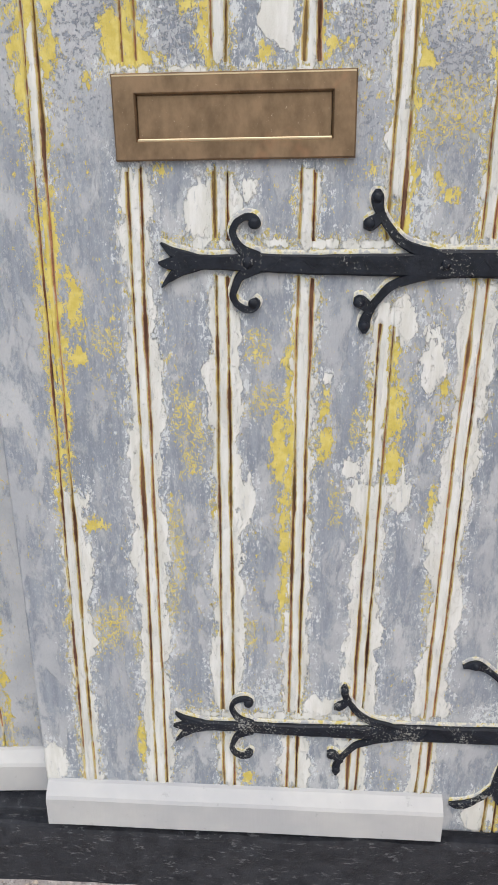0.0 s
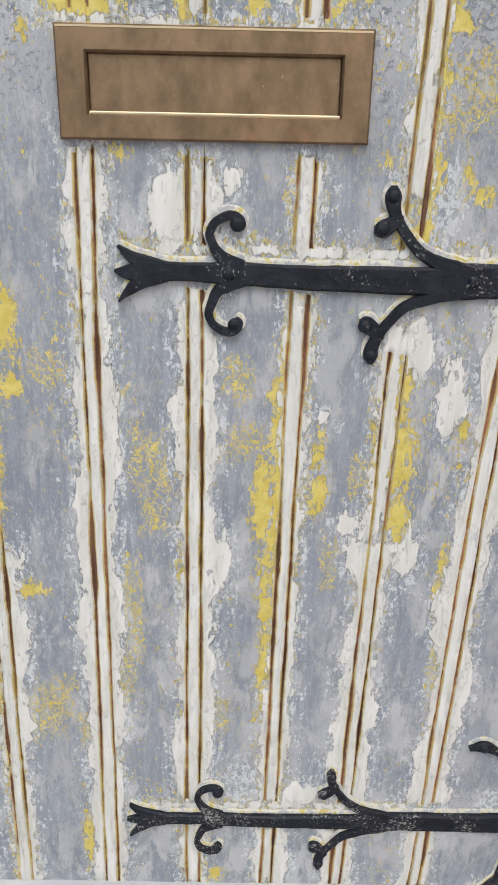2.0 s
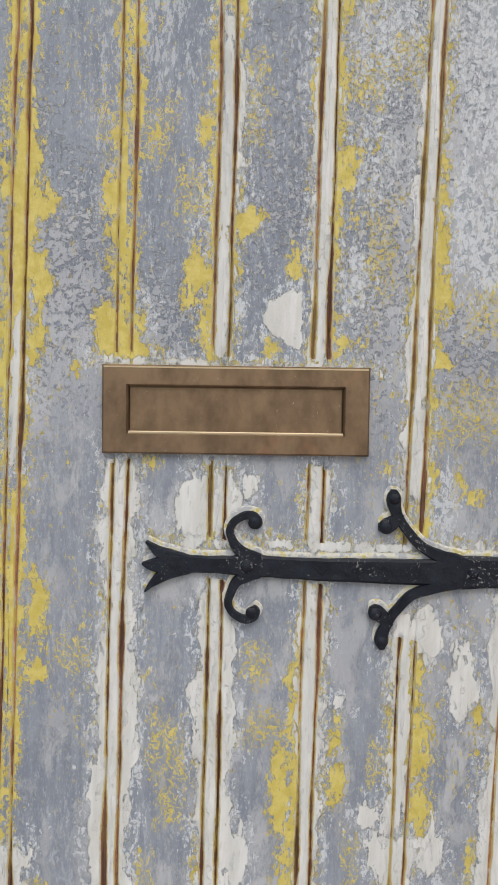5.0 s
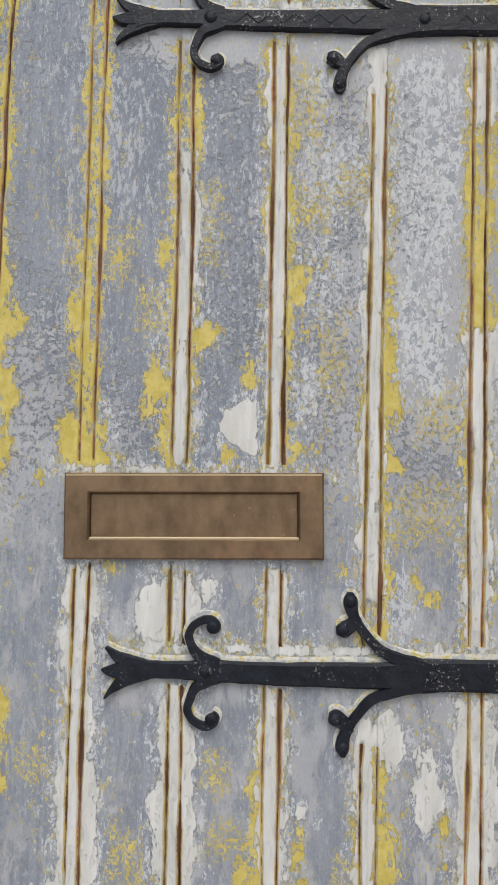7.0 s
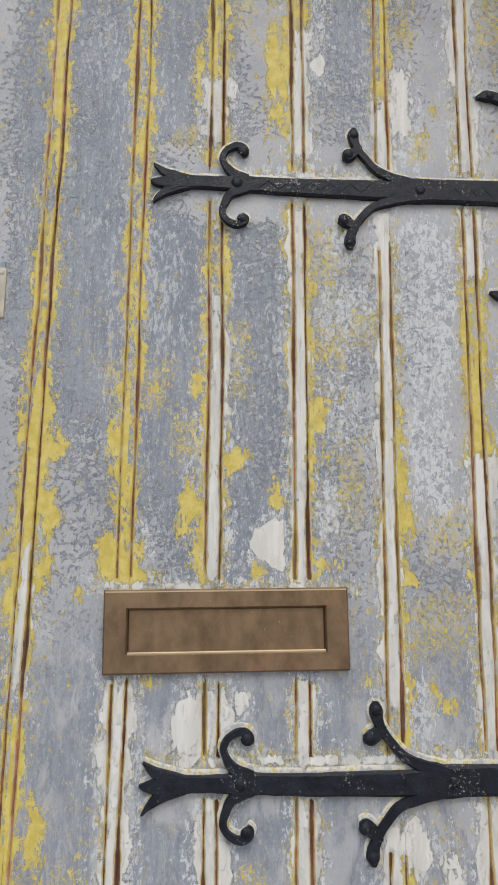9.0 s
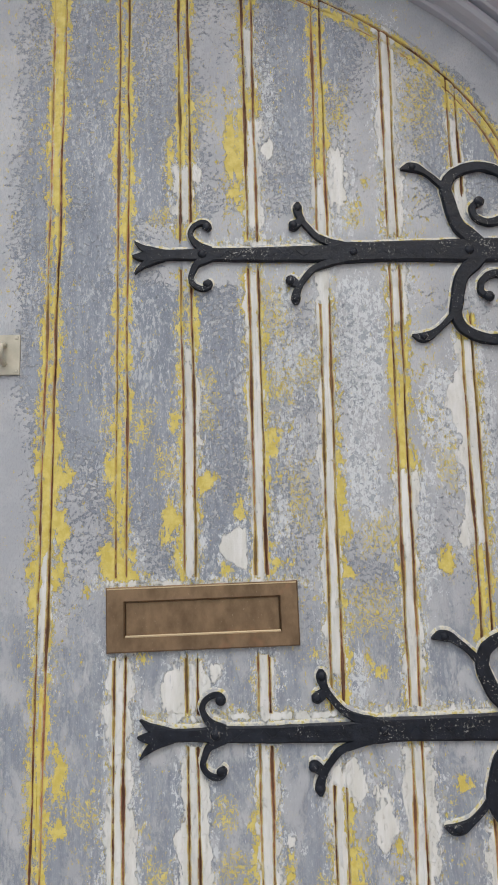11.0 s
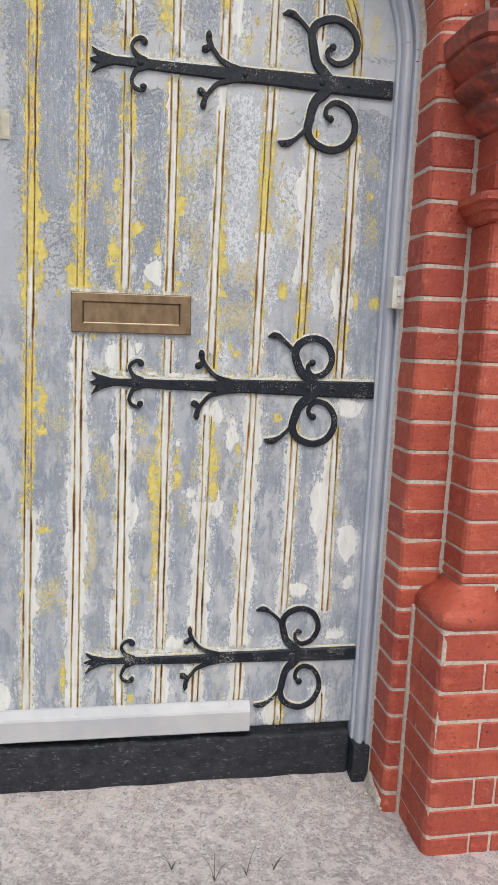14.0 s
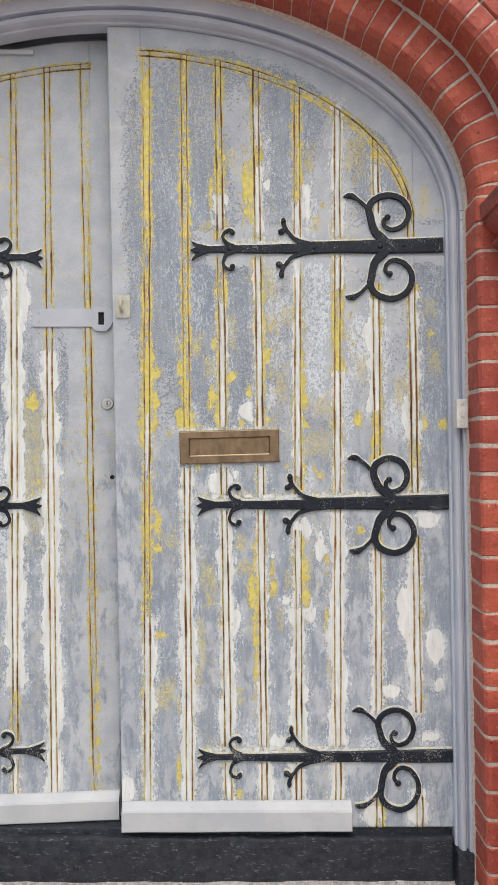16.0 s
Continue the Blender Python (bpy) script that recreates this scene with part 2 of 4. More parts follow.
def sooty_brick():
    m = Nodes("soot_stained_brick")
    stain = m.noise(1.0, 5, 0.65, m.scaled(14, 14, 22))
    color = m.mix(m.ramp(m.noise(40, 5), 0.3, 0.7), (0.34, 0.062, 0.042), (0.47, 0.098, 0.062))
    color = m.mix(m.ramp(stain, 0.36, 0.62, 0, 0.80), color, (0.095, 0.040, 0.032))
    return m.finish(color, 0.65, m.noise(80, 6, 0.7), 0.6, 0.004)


def mortar():
    m = Nodes("pale_mortar")
    g = m.noise(120, 5, 0.7)
    color = m.mix(m.ramp(g, 0.3, 0.7), (0.40, 0.32, 0.26), (0.62, 0.54, 0.46))
    return m.finish(color, 0.9, g, 0.7, 0.004)


def concrete():
    m = Nodes("worn_concrete")
    stone = m.cells(95, output="Color")
    big = m.noise(3.5, 5, 0.6)
    grit = m.noise(170, 5, 0.75)
    color = m.mix(m.ramp(big, 0.3, 0.7), (0.33, 0.29, 0.28), (0.46, 0.41, 0.395))
    color = m.mix(m.ramp(m.noise(30, 5, 0.7), 0.45, 0.62, 0, 0.75), color, (0.55, 0.525, 0.50))
    color = m.mix(m.ramp(grit, 0.52, 0.62, 0, 0.85), color, (0.15, 0.13, 0.122))
    color = m.mix(m.ramp(m.noise(48, 6, 0.75), 0.54, 0.60, 0, 0.7), color, (0.62, 0.60, 0.575))
    color = m.mix(m.ramp(stone, 0.75, 0.9, 0, 0.35), color, (0.62, 0.59, 0.56))
    cake = m.noise(26, 6, 0.66, None, 0.5)
    patchy = m.math("ADD", cake, m.math("MULTIPLY", m.math("SUBTRACT", m.noise(4.5, 3), 0.5), 0.55))
    laitance = m.ramp(patchy, 0.535, 0.565)
    color = m.mix(m.math("MULTIPLY", laitance, 0.7), color, (0.60, 0.545, 0.515))
    color = m.mix(m.ramp(m.noise(85, 5, 0.7), 0.60, 0.66, 0, 0.6), color, (0.25, 0.215, 0.205))
    return m.finish(color, 0.85, m.math("ADD", m.math("ADD", grit, m.math("MULTIPLY", laitance, 0.8)), m.math("MULTIPLY", m.cells(110), 0.8)), 0.7, 0.006)


def black_step():
    m = Nodes("black_painted_step")
    g = m.noise(40, 6, 0.7)
    color = m.mix(m.ramp(g, 0.3, 0.7), (0.010, 0.012, 0.017), (0.034, 0.036, 0.044))
    color = m.mix(m.ramp(m.noise(1.0, 6, 0.75, m.scaled(45, 45, 130)), 0.57, 0.66, 0, 0.5), color, (0.22, 0.225, 0.235))
    m.bsdf.inputs["Specular IOR Level"].default_value = 0.35
    return m.finish(color, m.ramp(g, 0.3, 0.7, 0.4, 0.65), m.noise(60, 6, 0.7), 0.6, 0.005)


PAINT = door_paint()
GREY = plain_paint("grey_primer_paint", (0.40, 0.41, 0.45), (0.47, 0.475, 0.505))
FRAME_GREY = plain_paint("grey_frame_paint", (0.42, 0.435, 0.49), (0.50, 0.515, 0.56), 5.0)
WHITE = plain_paint("white_board_paint", (0.41, 0.415, 0.43), (0.50, 0.50, 0.495), 6.0)
CREAM = plain_paint("cream_paint", (0.60, 0.575, 0.52), (0.68, 0.66, 0.61), 30.0)
RIM = paint_rim()
IRON, BRASS, BRICK, MORTAR = black_iron(), brass(), red_brick(), mortar()
WORN_IRON = black_iron("worn_black_iron", 0.845)
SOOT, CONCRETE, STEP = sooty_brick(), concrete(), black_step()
DULL = plain_paint("dull_cream_paint", (0.42, 0.40, 0.32), (0.52, 0.49, 0.40), 40.0)
# paler brass that paints the letter plate's highlight lines
HIGHLIGHT_BRASS = Nodes("highlight_brass").finish((0.62, 0.50, 0.33), 0.35, metal=0.8)
STEEL = Nodes("dull_steel").finish((0.50, 0.50, 0.50), 0.35, metal=0.9)
VOID = Nodes("dark_hole").finish((0.01, 0.01, 0.01), 0.9)
# interior colour kept dark, so the room's shade is in the paint
DIM = Nodes("shade_dark_interior")
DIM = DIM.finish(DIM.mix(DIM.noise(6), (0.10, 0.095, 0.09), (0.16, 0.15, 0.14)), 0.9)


# ---- building blocks ----
def link_mesh(name, mesh, material, parent=None, label=""):
    ob = new(name, mesh)
    if material is not None and not mesh.materials:
        mesh.materials.append(material)
    ob.parent = parent
    return tagged(ob, label)


def part(name, bm, material, parent=None, label="", smooth=False):
    mesh = bpy.data.meshes.new(name)
    bm.normal_update()
    bm.to_mesh(mesh)
    bm.free()
    if smooth:
        mesh.polygons.foreach_set("use_smooth", [True] * len(mesh.polygons))
    return link_mesh(name, mesh, material, parent, label)


def block(x0, x1, y0, y1, z0, z1, bevel=0.0, bm=None):
    bm = bm or bmesh.new()
    made = bmesh.ops.create_cube(bm, size=1.0)["verts"]
    for v in made:
        v.co = (x0 + (v.co.x + 0.5) * (x1 - x0), y0 + (v.co.y + 0.5) * (y1 - y0), z0 + (v.co.z + 0.5) * (z1 - z0))
    if bevel:
        edges = {e for v in made for e in v.link_edges}
        bmesh.ops.bevel(bm, geom=list(edges), offset=bevel, segments=2, profile=0.6, affect="EDGES")
    return bm


def loft(bm, rings, caps=True, closed=True):
    """Skin rings of points that all have the same count."""
    rows = [[bm.verts.new(p) for p in ring] for ring in rings]
    n = len(rows[0])
    for a, b in zip(rows, rows[1:]):
        for i in range(n if closed else n - 1):
            bm.faces.new((a[i], a[(i + 1) % n], b[(i + 1) % n], b[i]))
    if caps:
        bm.faces.new(rows[0][::-1])
        bm.faces.new(rows[-1])
    return bm


def smooth_line(points, steps=6):
    """A Catmull-Rom line through points of any dimension."""
    p = [2 * np.array(points[0]) - points[1], *map(np.array, points), 2 * np.array(points[-1]) - points[-2]]
    out = []
    for a, b, c, d in zip(p, p[1:], p[2:], p[3:]):
        for s in np.arange(steps) / steps:
            out.append(0.5 * (2 * b + (c - a) * s + (2 * a - 5 * b + 4 * c - d) * s**2 + (3 * b - 3 * c + d - a) * s**3))
    return np.array(out + [p[-2]])


def ribbon(bm, points, back, thick, steps=6):
    """A forged bar lying on the plane y = back: points of x, z and width, with rounded shoulders."""
    line = smooth_line(points, steps)
    run = np.gradient(line[:, :2], axis=0)
    run /= np.linalg.norm(run, axis=1)[:, None]
    rings = []
    for (x, z, w), (tx, tz) in zip(line, run):
        h = w / 2
        ring = []
        for s, y in ((-1, 0.0), (-1, 0.68), (-0.80, 1.0), (0.80, 1.0), (1, 0.68), (1, 0.0)):
            ring.append((x - tz * h * s, back - thick * y, z + tx * h * s))
        rings.append(ring)
    return loft(bm, rings)


def dome(bm, x, z, back, radius, height, n=14):
    rings = []
    for k in range(5):
        a = k / 5 * math.pi / 2
        rings.append([(x + radius * math.cos(a) * math.cos(t), back - height * math.sin(a), z + radius * math.cos(a) * math.sin(t))
                      for t in np.arange(n) * 2 * math.pi / n])
    return loft(bm, rings)


def grid_noise(seed):
    """Smooth random values over a plane: a function of two arrays, between 0 and 1."""
    table = np.random.RandomState(seed).rand(256, 256)

    def at(u, v):
        i, j = np.floor(u).astype(int), np.floor(v).astype(int)
        a, b = u - i, v - j
        a, b = a * a * (3 - 2 * a), b * b * (3 - 2 * b)
        i0, i1, j0, j1 = i % 256, (i + 1) % 256, j % 256, (j + 1) % 256
        return (table[i0, j0] * (1 - a) + table[i1, j0] * a) * (1 - b) + (table[i0, j1] * (1 - a) + table[i1, j1] * a) * b

    return lambda u, v: 0.65 * at(u, v) + 0.35 * at(u * 2.3 + 17, v * 2.3 + 5)


# ---- the door leaves ----
JOINTS = (0.123, 0.247, 0.361, 0.4735, 0.588, 0.7085, 0.831, 0.945)
LEAN = (0.009, 0.003, -0.004, 0.0, 0.010, 0.012, 0.008, 0.0)  # how far each joint leans, in metres a metre
BOTTOM, WIDE = 0.188, 1.052


def leaf_top(x):
    return 2.035 + 0.625 * np.sqrt(np.clip(1 - (np.asarray(x) / 1.056) ** 2, 0.0, 1))


def panel_top(x):
    """The line where the boards meet the curved head."""
    return 2.02 + 0.573 * np.sqrt(np.clip(1 - (np.asarray(x) / 0.957) ** 2, 0.0, 1))


def field_max(field, other):
    np.maximum(field, other, out=field)


def paint_fields(x, z, seed, plan):
    """Where filler, yellow undercoat, worn coat and bare grooves lie on a leaf, as signed widths in metres, and the relief."""
    n = [grid_noise(seed * 50 + k) for k in range(12)]
    filler, wood, pale = (np.full(x.shape, -0.05) for _ in range(3))
    yellow = -0.0215 + 0.016 * n[11](x * 8, z * 3)
    speckle = np.full(x.shape, -0.05)
    relief = np.zeros(x.shape)
    slope = 0.573 * x / (0.957**2) / np.sqrt(np.clip(1 - (x / 0.957) ** 2, 0.02, 1))
    arch = (panel_top(x) - z) / np.sqrt(1 + slope**2)
    boards = (arch > 0.004) & (x > JOINTS[0] - 0.03)
    lines = [(x - c - LEAN[k] * (z - 1.2), k, boards) for k, c in enumerate(JOINTS)]
    lines.append((np.where(x > JOINTS[0] - 0.02, 0.012 - arch, 1.0), 8, z > 2.05))
    for d, k, inside in lines:
        along = z * 1.0 if k < 8 else x * 1.0
        for side in (-1, 1):
            wander = 0.0026 * (n[0](along * 14 + k * 9.1 + side * 3, along * 0 + k) - 0.5) + 0.0034 * (n[2](along * 4 + k * 5.7 + side * 11, along * 0 + k) - 0.5)
            half = -0.0003 + 0.0036 * n[1](along * 10 + side * 5.3, along * 0 + k * 3.7) ** 2 + 0.0016 * n[2](along * 75, along * 0 + k + side * 7)
            stop = np.where(inside, 0, 0.02)
            for first, last, z0, z1 in plan["whole"]:
                if first <= k <= last:
                    taper = 0.010 * (n[2](x * 90, z * 0 + k) - 0.5)
                    stop = np.maximum(stop, np.where((z > z0 + taper) & (z < z1 + taper), 0.02, 0))
            off = np.abs(d - side * 0.0085 - wander) + stop
            field_max(wood, half - off)
            relief += 0.0045 * np.clip(1 - off / (half + 0.0012), 0, 1)
            fringe = (0.0120 if k < 8 else 0.0095) * plan.get("fringe", 1.0) * n[3](along * 11 + side * 8, along * 0 + k * 2.9) - 0.0026
            field_max(yellow, np.where(stop > 0, -0.05, half + fringe - off) * 0.9)
        relief -= np.where(inside & (np.abs(d) < 0.0075), 0.0012 * np.cos(d / 0.0075 * 1.5), 0)
    for k, segments in plan["filler"].items():
        d = x - JOINTS[k] - LEAN[k] * (z - 1.2)
        for z0, z1, left, right in segments:
            ends = np.minimum(z - z0, z1 - z) * 0.5
            wl = left * (0.25 + 1.0 * n[4](z * 13 + k * 5.5, z * 0 + k) + 0.5 * n[3](z * 45 + k * 2.5, z * 0 + k))
            wr = right * (0.25 + 1.0 * n[5](z * 13 + k * 7.5, z * 0 + k) + 0.5 * n[3](z * 45 + k * 6.5, z * 0 + k + 40))
            field_max(filler, np.minimum(np.where(d < 0, wl + d, wr - d), ends))
    for k, segments in plan["yellow"].items():
        d = x - JOINTS[k] - LEAN[k] * (z - 1.2)
        for z0, z1, side, width in segments:
            ends = np.minimum(z - z0, z1 - z) * 0.5
            w = width * (0.05 + 1.0 * n[6](z * 18 + k * 3.5, z * 0 + k + side * 4))
            reach = np.where(d * side > 0, w + 0.008 - np.abs(d), -0.02)
            field_max(yellow, np.minimum(reach, ends))
    for field, key, shift in ((filler, "filler_spots", 0.0), (yellow, "yellow_spots", 0.0010), (pale, "pale_spots", 0.0)):
        for cx, cz, rx, rz in plan[key]:
            bend = 1 + 0.7 * (n[7](x * 45 + cx * 90, z * 32 + cz * 70) - 0.5)
            inside = 1 - np.sqrt(((x - cx) / rx) ** 2 + ((z - cz) / rz) ** 2) * bend
            field_max(field, np.clip(inside * min(rx, rz) * 1.2, -0.05, 0.008 if key == "pale_spots" else 0.010) - shift)
    for cx, cz, rx, rz in plan["speckle"]:
        inside = 1 - np.maximum(np.abs(x - cx) / rx, np.abs(z - cz) / rz)
        field_max(speckle, np.clip(inside * 0.012, -0.02, 0.006) + 0.010 * (n[8](x * 60, z * 36) - 0.5))
        field_max(yellow, np.where(inside > 0, -0.0190 + 0.0120 * np.clip(inside * 2, 0, 1), -0.05))
    for x0, x1, z0, z1 in plan["bands"]:
        inside = np.minimum(np.minimum(x - x0, x1 - x) * 0.4, np.minimum(z - z0, z1 - z))
        field_max(filler, inside + 0.003 * (n[7](x * 40, z * 60) - 0.5))
        field_max(yellow, inside - 0.001)
    worn = 0.10 + 1.15 * (n[9](x * 7, z * 2.2) - 0.5)
    for z0, reach in plan["primed"]:
        worn -= 0.55 * np.clip((1 - np.abs(z - z0 + 0.05 * (n[8](x * 14, z * 3) - 0.5)) / reach) * 3, 0, 1) * np.clip((x - 0.19) / 0.10, 0, 1)
    worn -= plan["fresh"](x, z)
    relief += -0.0010 * np.clip(filler * 150, 0, 1) + 0.0006 * np.clip(yellow * 150, 0, 1)
    relief += 0.0012 * (n[10](x * 9, z * 2.5) - 0.5)
    return filler, yellow, speckle, wood, pale, worn, relief


def painted_sheet(name, xs, tops, bottoms, parent, seed, plan, mirror, step=0.006, label="", lean=0.0):
    """A piece of the leaf's face with its relief and paint, 40 mm thick. xs: its columns; each column runs from bottom to top."""
    tall = float(np.max(tops - bottoms))
    near = np.arange(0, 0.030, 0.0015) if tall > 0.3 else np.arange(0, 0.01, 0.003)
    rest = np.linspace(near[-1] + step, tall, max(3, int(tall / step)))
    down = np.concatenate([near, rest])
    scale = (tops - bottoms - near[-1]) / (tall - near[-1])
    fall = np.where(down[None, :] <= near[-1], down[None, :], near[-1] + (down[None, :] - near[-1]) * scale[:, None])
    z = tops[:, None] - fall
    x = np.repeat(xs[:, None], len(down), 1)
    x = x + np.interp(x, JOINTS, LEAN, 0.0, 0.0) * (z - 1.2)
    x = x + lean * (xs[-1] - x) / (xs[-1] - xs[0]) * (2.65 - z) / 2.46
    filler, yellow, speckle, wood, pale, worn, relief = paint_fields(x, z, seed, plan)
    sign = -1 if mirror else 1
    nx, nz = x.shape
    front = np.stack([x * sign, relief, z], -1).reshape(-1, 3)
    ring = np.concatenate([np.arange(nz), np.arange(1, nx) * nz + nz - 1, np.arange(nz - 2, -1, -1) + (nx - 1) * nz, np.arange(nx - 2, 0, -1) * nz])
    back = front[ring] * (1, 0, 1) + (0, 0.04, 0)
    verts = np.concatenate([front, back])
    i = (np.arange(nx - 1)[:, None] * nz + np.arange(nz - 1)[None]).ravel()
    quads = np.stack([i, i + 1, i + nz + 1, i + nz], 1)
    r = len(ring)
    m = np.arange(r)
    sides = np.stack([ring, nx * nz + m, nx * nz + (m + 1) % r, ring[(m + 1) % r]], 1)
    faces = np.concatenate([quads, sides])
    if mirror:
        faces = faces[:, ::-1]
    mesh = bpy.data.meshes.new(name)
    mesh.vertices.add(len(verts))
    mesh.vertices.foreach_set("co", verts.ravel())
    mesh.loops.add(faces.size)
    mesh.loops.foreach_set("vertex_index", faces.ravel().astype(np.int32))
    mesh.polygons.add(len(faces))
    mesh.polygons.foreach_set("loop_start", np.arange(len(faces), dtype=np.int32) * 4)
    mesh.update(calc_edges=True)
    for key, values in (("filler", filler), ("yellow", yellow), ("speckle", speckle), ("wood", wood), ("pale", pale), ("worn", worn)):
        full = np.concatenate([values.ravel(), values.ravel()[ring]]).astype(np.float32)
        mesh.attributes.new(key, "FLOAT", "POINT").data.foreach_set("value", full)
    return link_mesh(name, mesh, PAINT, parent, label)


def columns(x0, x1, coarse, fine):
    """Columns across a piece, close together at the joints."""
    xs = [x0]
    while xs[-1] < x1 - 1e-6:
        near = min(abs(xs[-1] + fine - c) for c in JOINTS)
        xs.append(min(xs[-1] + (fine if near < 0.015 else coarse), x1))
    if xs[-1] - xs[-2] < fine * 0.4:
        xs.pop(-2)
    return np.array(xs)


def leaf_face(parent, seed, plan, mirror, coarse=0.004, fine=0.0009, step=0.005):
    edge = 0.014
    cut = [JOINTS[0] - 0.0085] + [c + 0.0085 for c in JOINTS]
    xs = columns(edge, cut[0], coarse, fine)
    painted_sheet("stile", xs, leaf_top(xs), xs * 0 + BOTTOM, parent, seed, plan, mirror, step, lean=0.024)
    for a, b in zip(cut, cut[1:]):
        xs = columns(a + 0.0001, b - 0.0001, coarse, fine)
        painted_sheet("board", xs, panel_top(xs) - 0.0004, xs * 0 + BOTTOM, parent, seed, plan, mirror, step)
    xs = columns(cut[0] + 0.0004, cut[-1], coarse * 1.5, coarse)
    painted_sheet("curved_head", xs, leaf_top(xs), panel_top(xs), parent, seed, plan, mirror, step)
    xs = columns(cut[-1] + 0.00005, WIDE, coarse, fine)
    painted_sheet("stile", xs, leaf_top(xs), xs * 0 + BOTTOM, parent, seed, plan, mirror, step)


# Round each large scroll, from its stem to its eye: shares of the scroll's width and height, and the bar's width.
SCROLL = ((0.02, 0.46, 0.021), (0.00, 0.62, 0.020), (0.08, 0.82, 0.0185), (0.29, 0.96, 0.018), (0.55, 1.00, 0.0175), (0.82, 0.88, 0.0175), (0.98, 0.62, 0.017),
          (0.98, 0.34, 0.016), (0.82, 0.09, 0.015), (0.57, 0.00, 0.0135), (0.40, 0.10, 0.012), (0.36, 0.26, 0.0115), (0.43, 0.34, 0.012))


def strap_shape(x, z, sign, back, th, wider, slim, scrolls, tilt):
    """A forged strap with a fishtail, small scrolls, club-ended branches and a pair of large scrolls. scrolls: for the upper and lower one,
    how far it reaches from the great rivet to either side, and from the bar."""
    bm = bmesh.new()

    def bar(points, thick, steps=6):
        ribbon(bm, [(px, pz, w * slim + wider) for px, pz, w in points], back, thick, steps)

    bar([(-0.092, -0.002, 0.030), (-0.072, 0, 0.023), (-0.05, 0, 0.0205), (-0.02, 0, 0.022), (0.0, 0, 0.027), (0.03, -0.001, 0.0255), (0.08, -0.002, 0.027), (0.15, -0.002, 0.030),
         (0.215, -0.002, 0.033), (0.25, -0.001, 0.041), (0.29, 0.0, 0.0385), (0.38, 0.0, 0.041), (0.48, 0.0, 0.046), (0.655, 0.001, 0.050)], th, 4)
    # fishtail: two curled horns and a short middle tongue
    for s in (0.76, -1.00):
        bar([(-0.066, 0.003 * s, 0.017), (-0.086, 0.009 * s, 0.018), (-0.099, 0.016 * s, 0.014), (-0.109, 0.025 * s, 0.008), (-0.116, 0.033 * s, 0.0025)], th * 0.95)
    bar([(-0.080, 0, 0.020), (-0.1, -0.002, 0.019), (-0.112, -0.002, 0.012), (-0.120, -0.001, 0.003)], th, 3)
    for s, k in ((1, 0.0), (-1, 0.004)):
        # small scroll, an open hook with a bulb at its end
        bar([(0.016, 0.008 * s, 0.012), (0.000, 0.012 * s, 0.016), (-0.011, 0.020 * s, 0.013), (-0.018, (0.031 + k) * s, 0.0105), (-0.020, (0.041 + k) * s, 0.010), (-0.014, (0.052 + k) * s, 0.010),
             (-0.002, (0.058 + k) * s, 0.0105), (0.008, (0.056 + k) * s, 0.0115), (0.0110, (0.050 + k) * s, 0.014), (0.007, (0.045 + k) * s, 0.010)], th)
        # branch and its club: a long upper lobe and a round one tucked under it
        run = 0.0 if s > 0 else -0.008
        bar([(0.268, 0.008 * s, 0.006), (0.245, 0.012 * s, 0.016), (0.221, 0.018 * s, 0.015), (0.200 + run, 0.029 * s, 0.0125), (0.184 + run, 0.046 * s, 0.0115), (0.174 + run, 0.060 * s, 0.012),
             (0.168 + run, 0.074 * s, 0.0155), (0.167 + run, 0.085 * s, 0.0165), (0.167 + run, 0.093 * s, 0.006)], th)
        bar([(0.176 + run, 0.066 * s, 0.010), (0.168 + run, 0.056 * s, 0.016), (0.159 + run, 0.050 * s, 0.019), (0.151 + run, 0.049 * s, 0.009)], th * 1.05)
    c = 0.463
    for s, (x0, x1, z0, z1) in zip((1, -1), scrolls):
        ring = [(c + x0 + 0.009 + (x1 - x0 - 0.017) * u, (z0 + 0.007 + (z1 - z0 - 0.016) * v) * s, w * 1.12) for u, v, w in SCROLL]
        first = ring[0]
        bar([(c + 0.026, 0.006 * s, 0.024), (c + 0.006, 0.024 * s, 0.030), (0.5 * (c - 0.006 + first[0]), (0.030 + 0.3 * (abs(first[1]) - 0.03)) * s, 0.0255)] + ring, th)
        top = abs(first[1])
        bar([(first[0] + 0.004, (top + 0.004) * s, 0.015), (first[0] - 0.018, (top + 0.030) * s, 0.0115), (first[0] - 0.036, (top + 0.046) * s, 0.011), (first[0] - 0.052, (top + 0.056) * s, 0.018),
             (first[0] - 0.066, (top + 0.058) * s, 0.0175), (first[0] - 0.080, (top + 0.054) * s, 0.004)], th)
    for v in bm.verts:
        v.co.x, v.co.z = x + v.co.x * sign, z + v.co.z + tilt * v.co.x
        v.co.y += 0.0011 * (noise.noise(v.co * 60) - 0.2)
        v.co.x += 0.0007 * noise.noise(v.co * 95)
        v.co.z += 0.0009 * noise.noise(v.co * 80 + Vector((7, 0, 0)))
    if sign < 0:
        bmesh.ops.reverse_faces(bm, faces=bm.faces[:])
    return bm


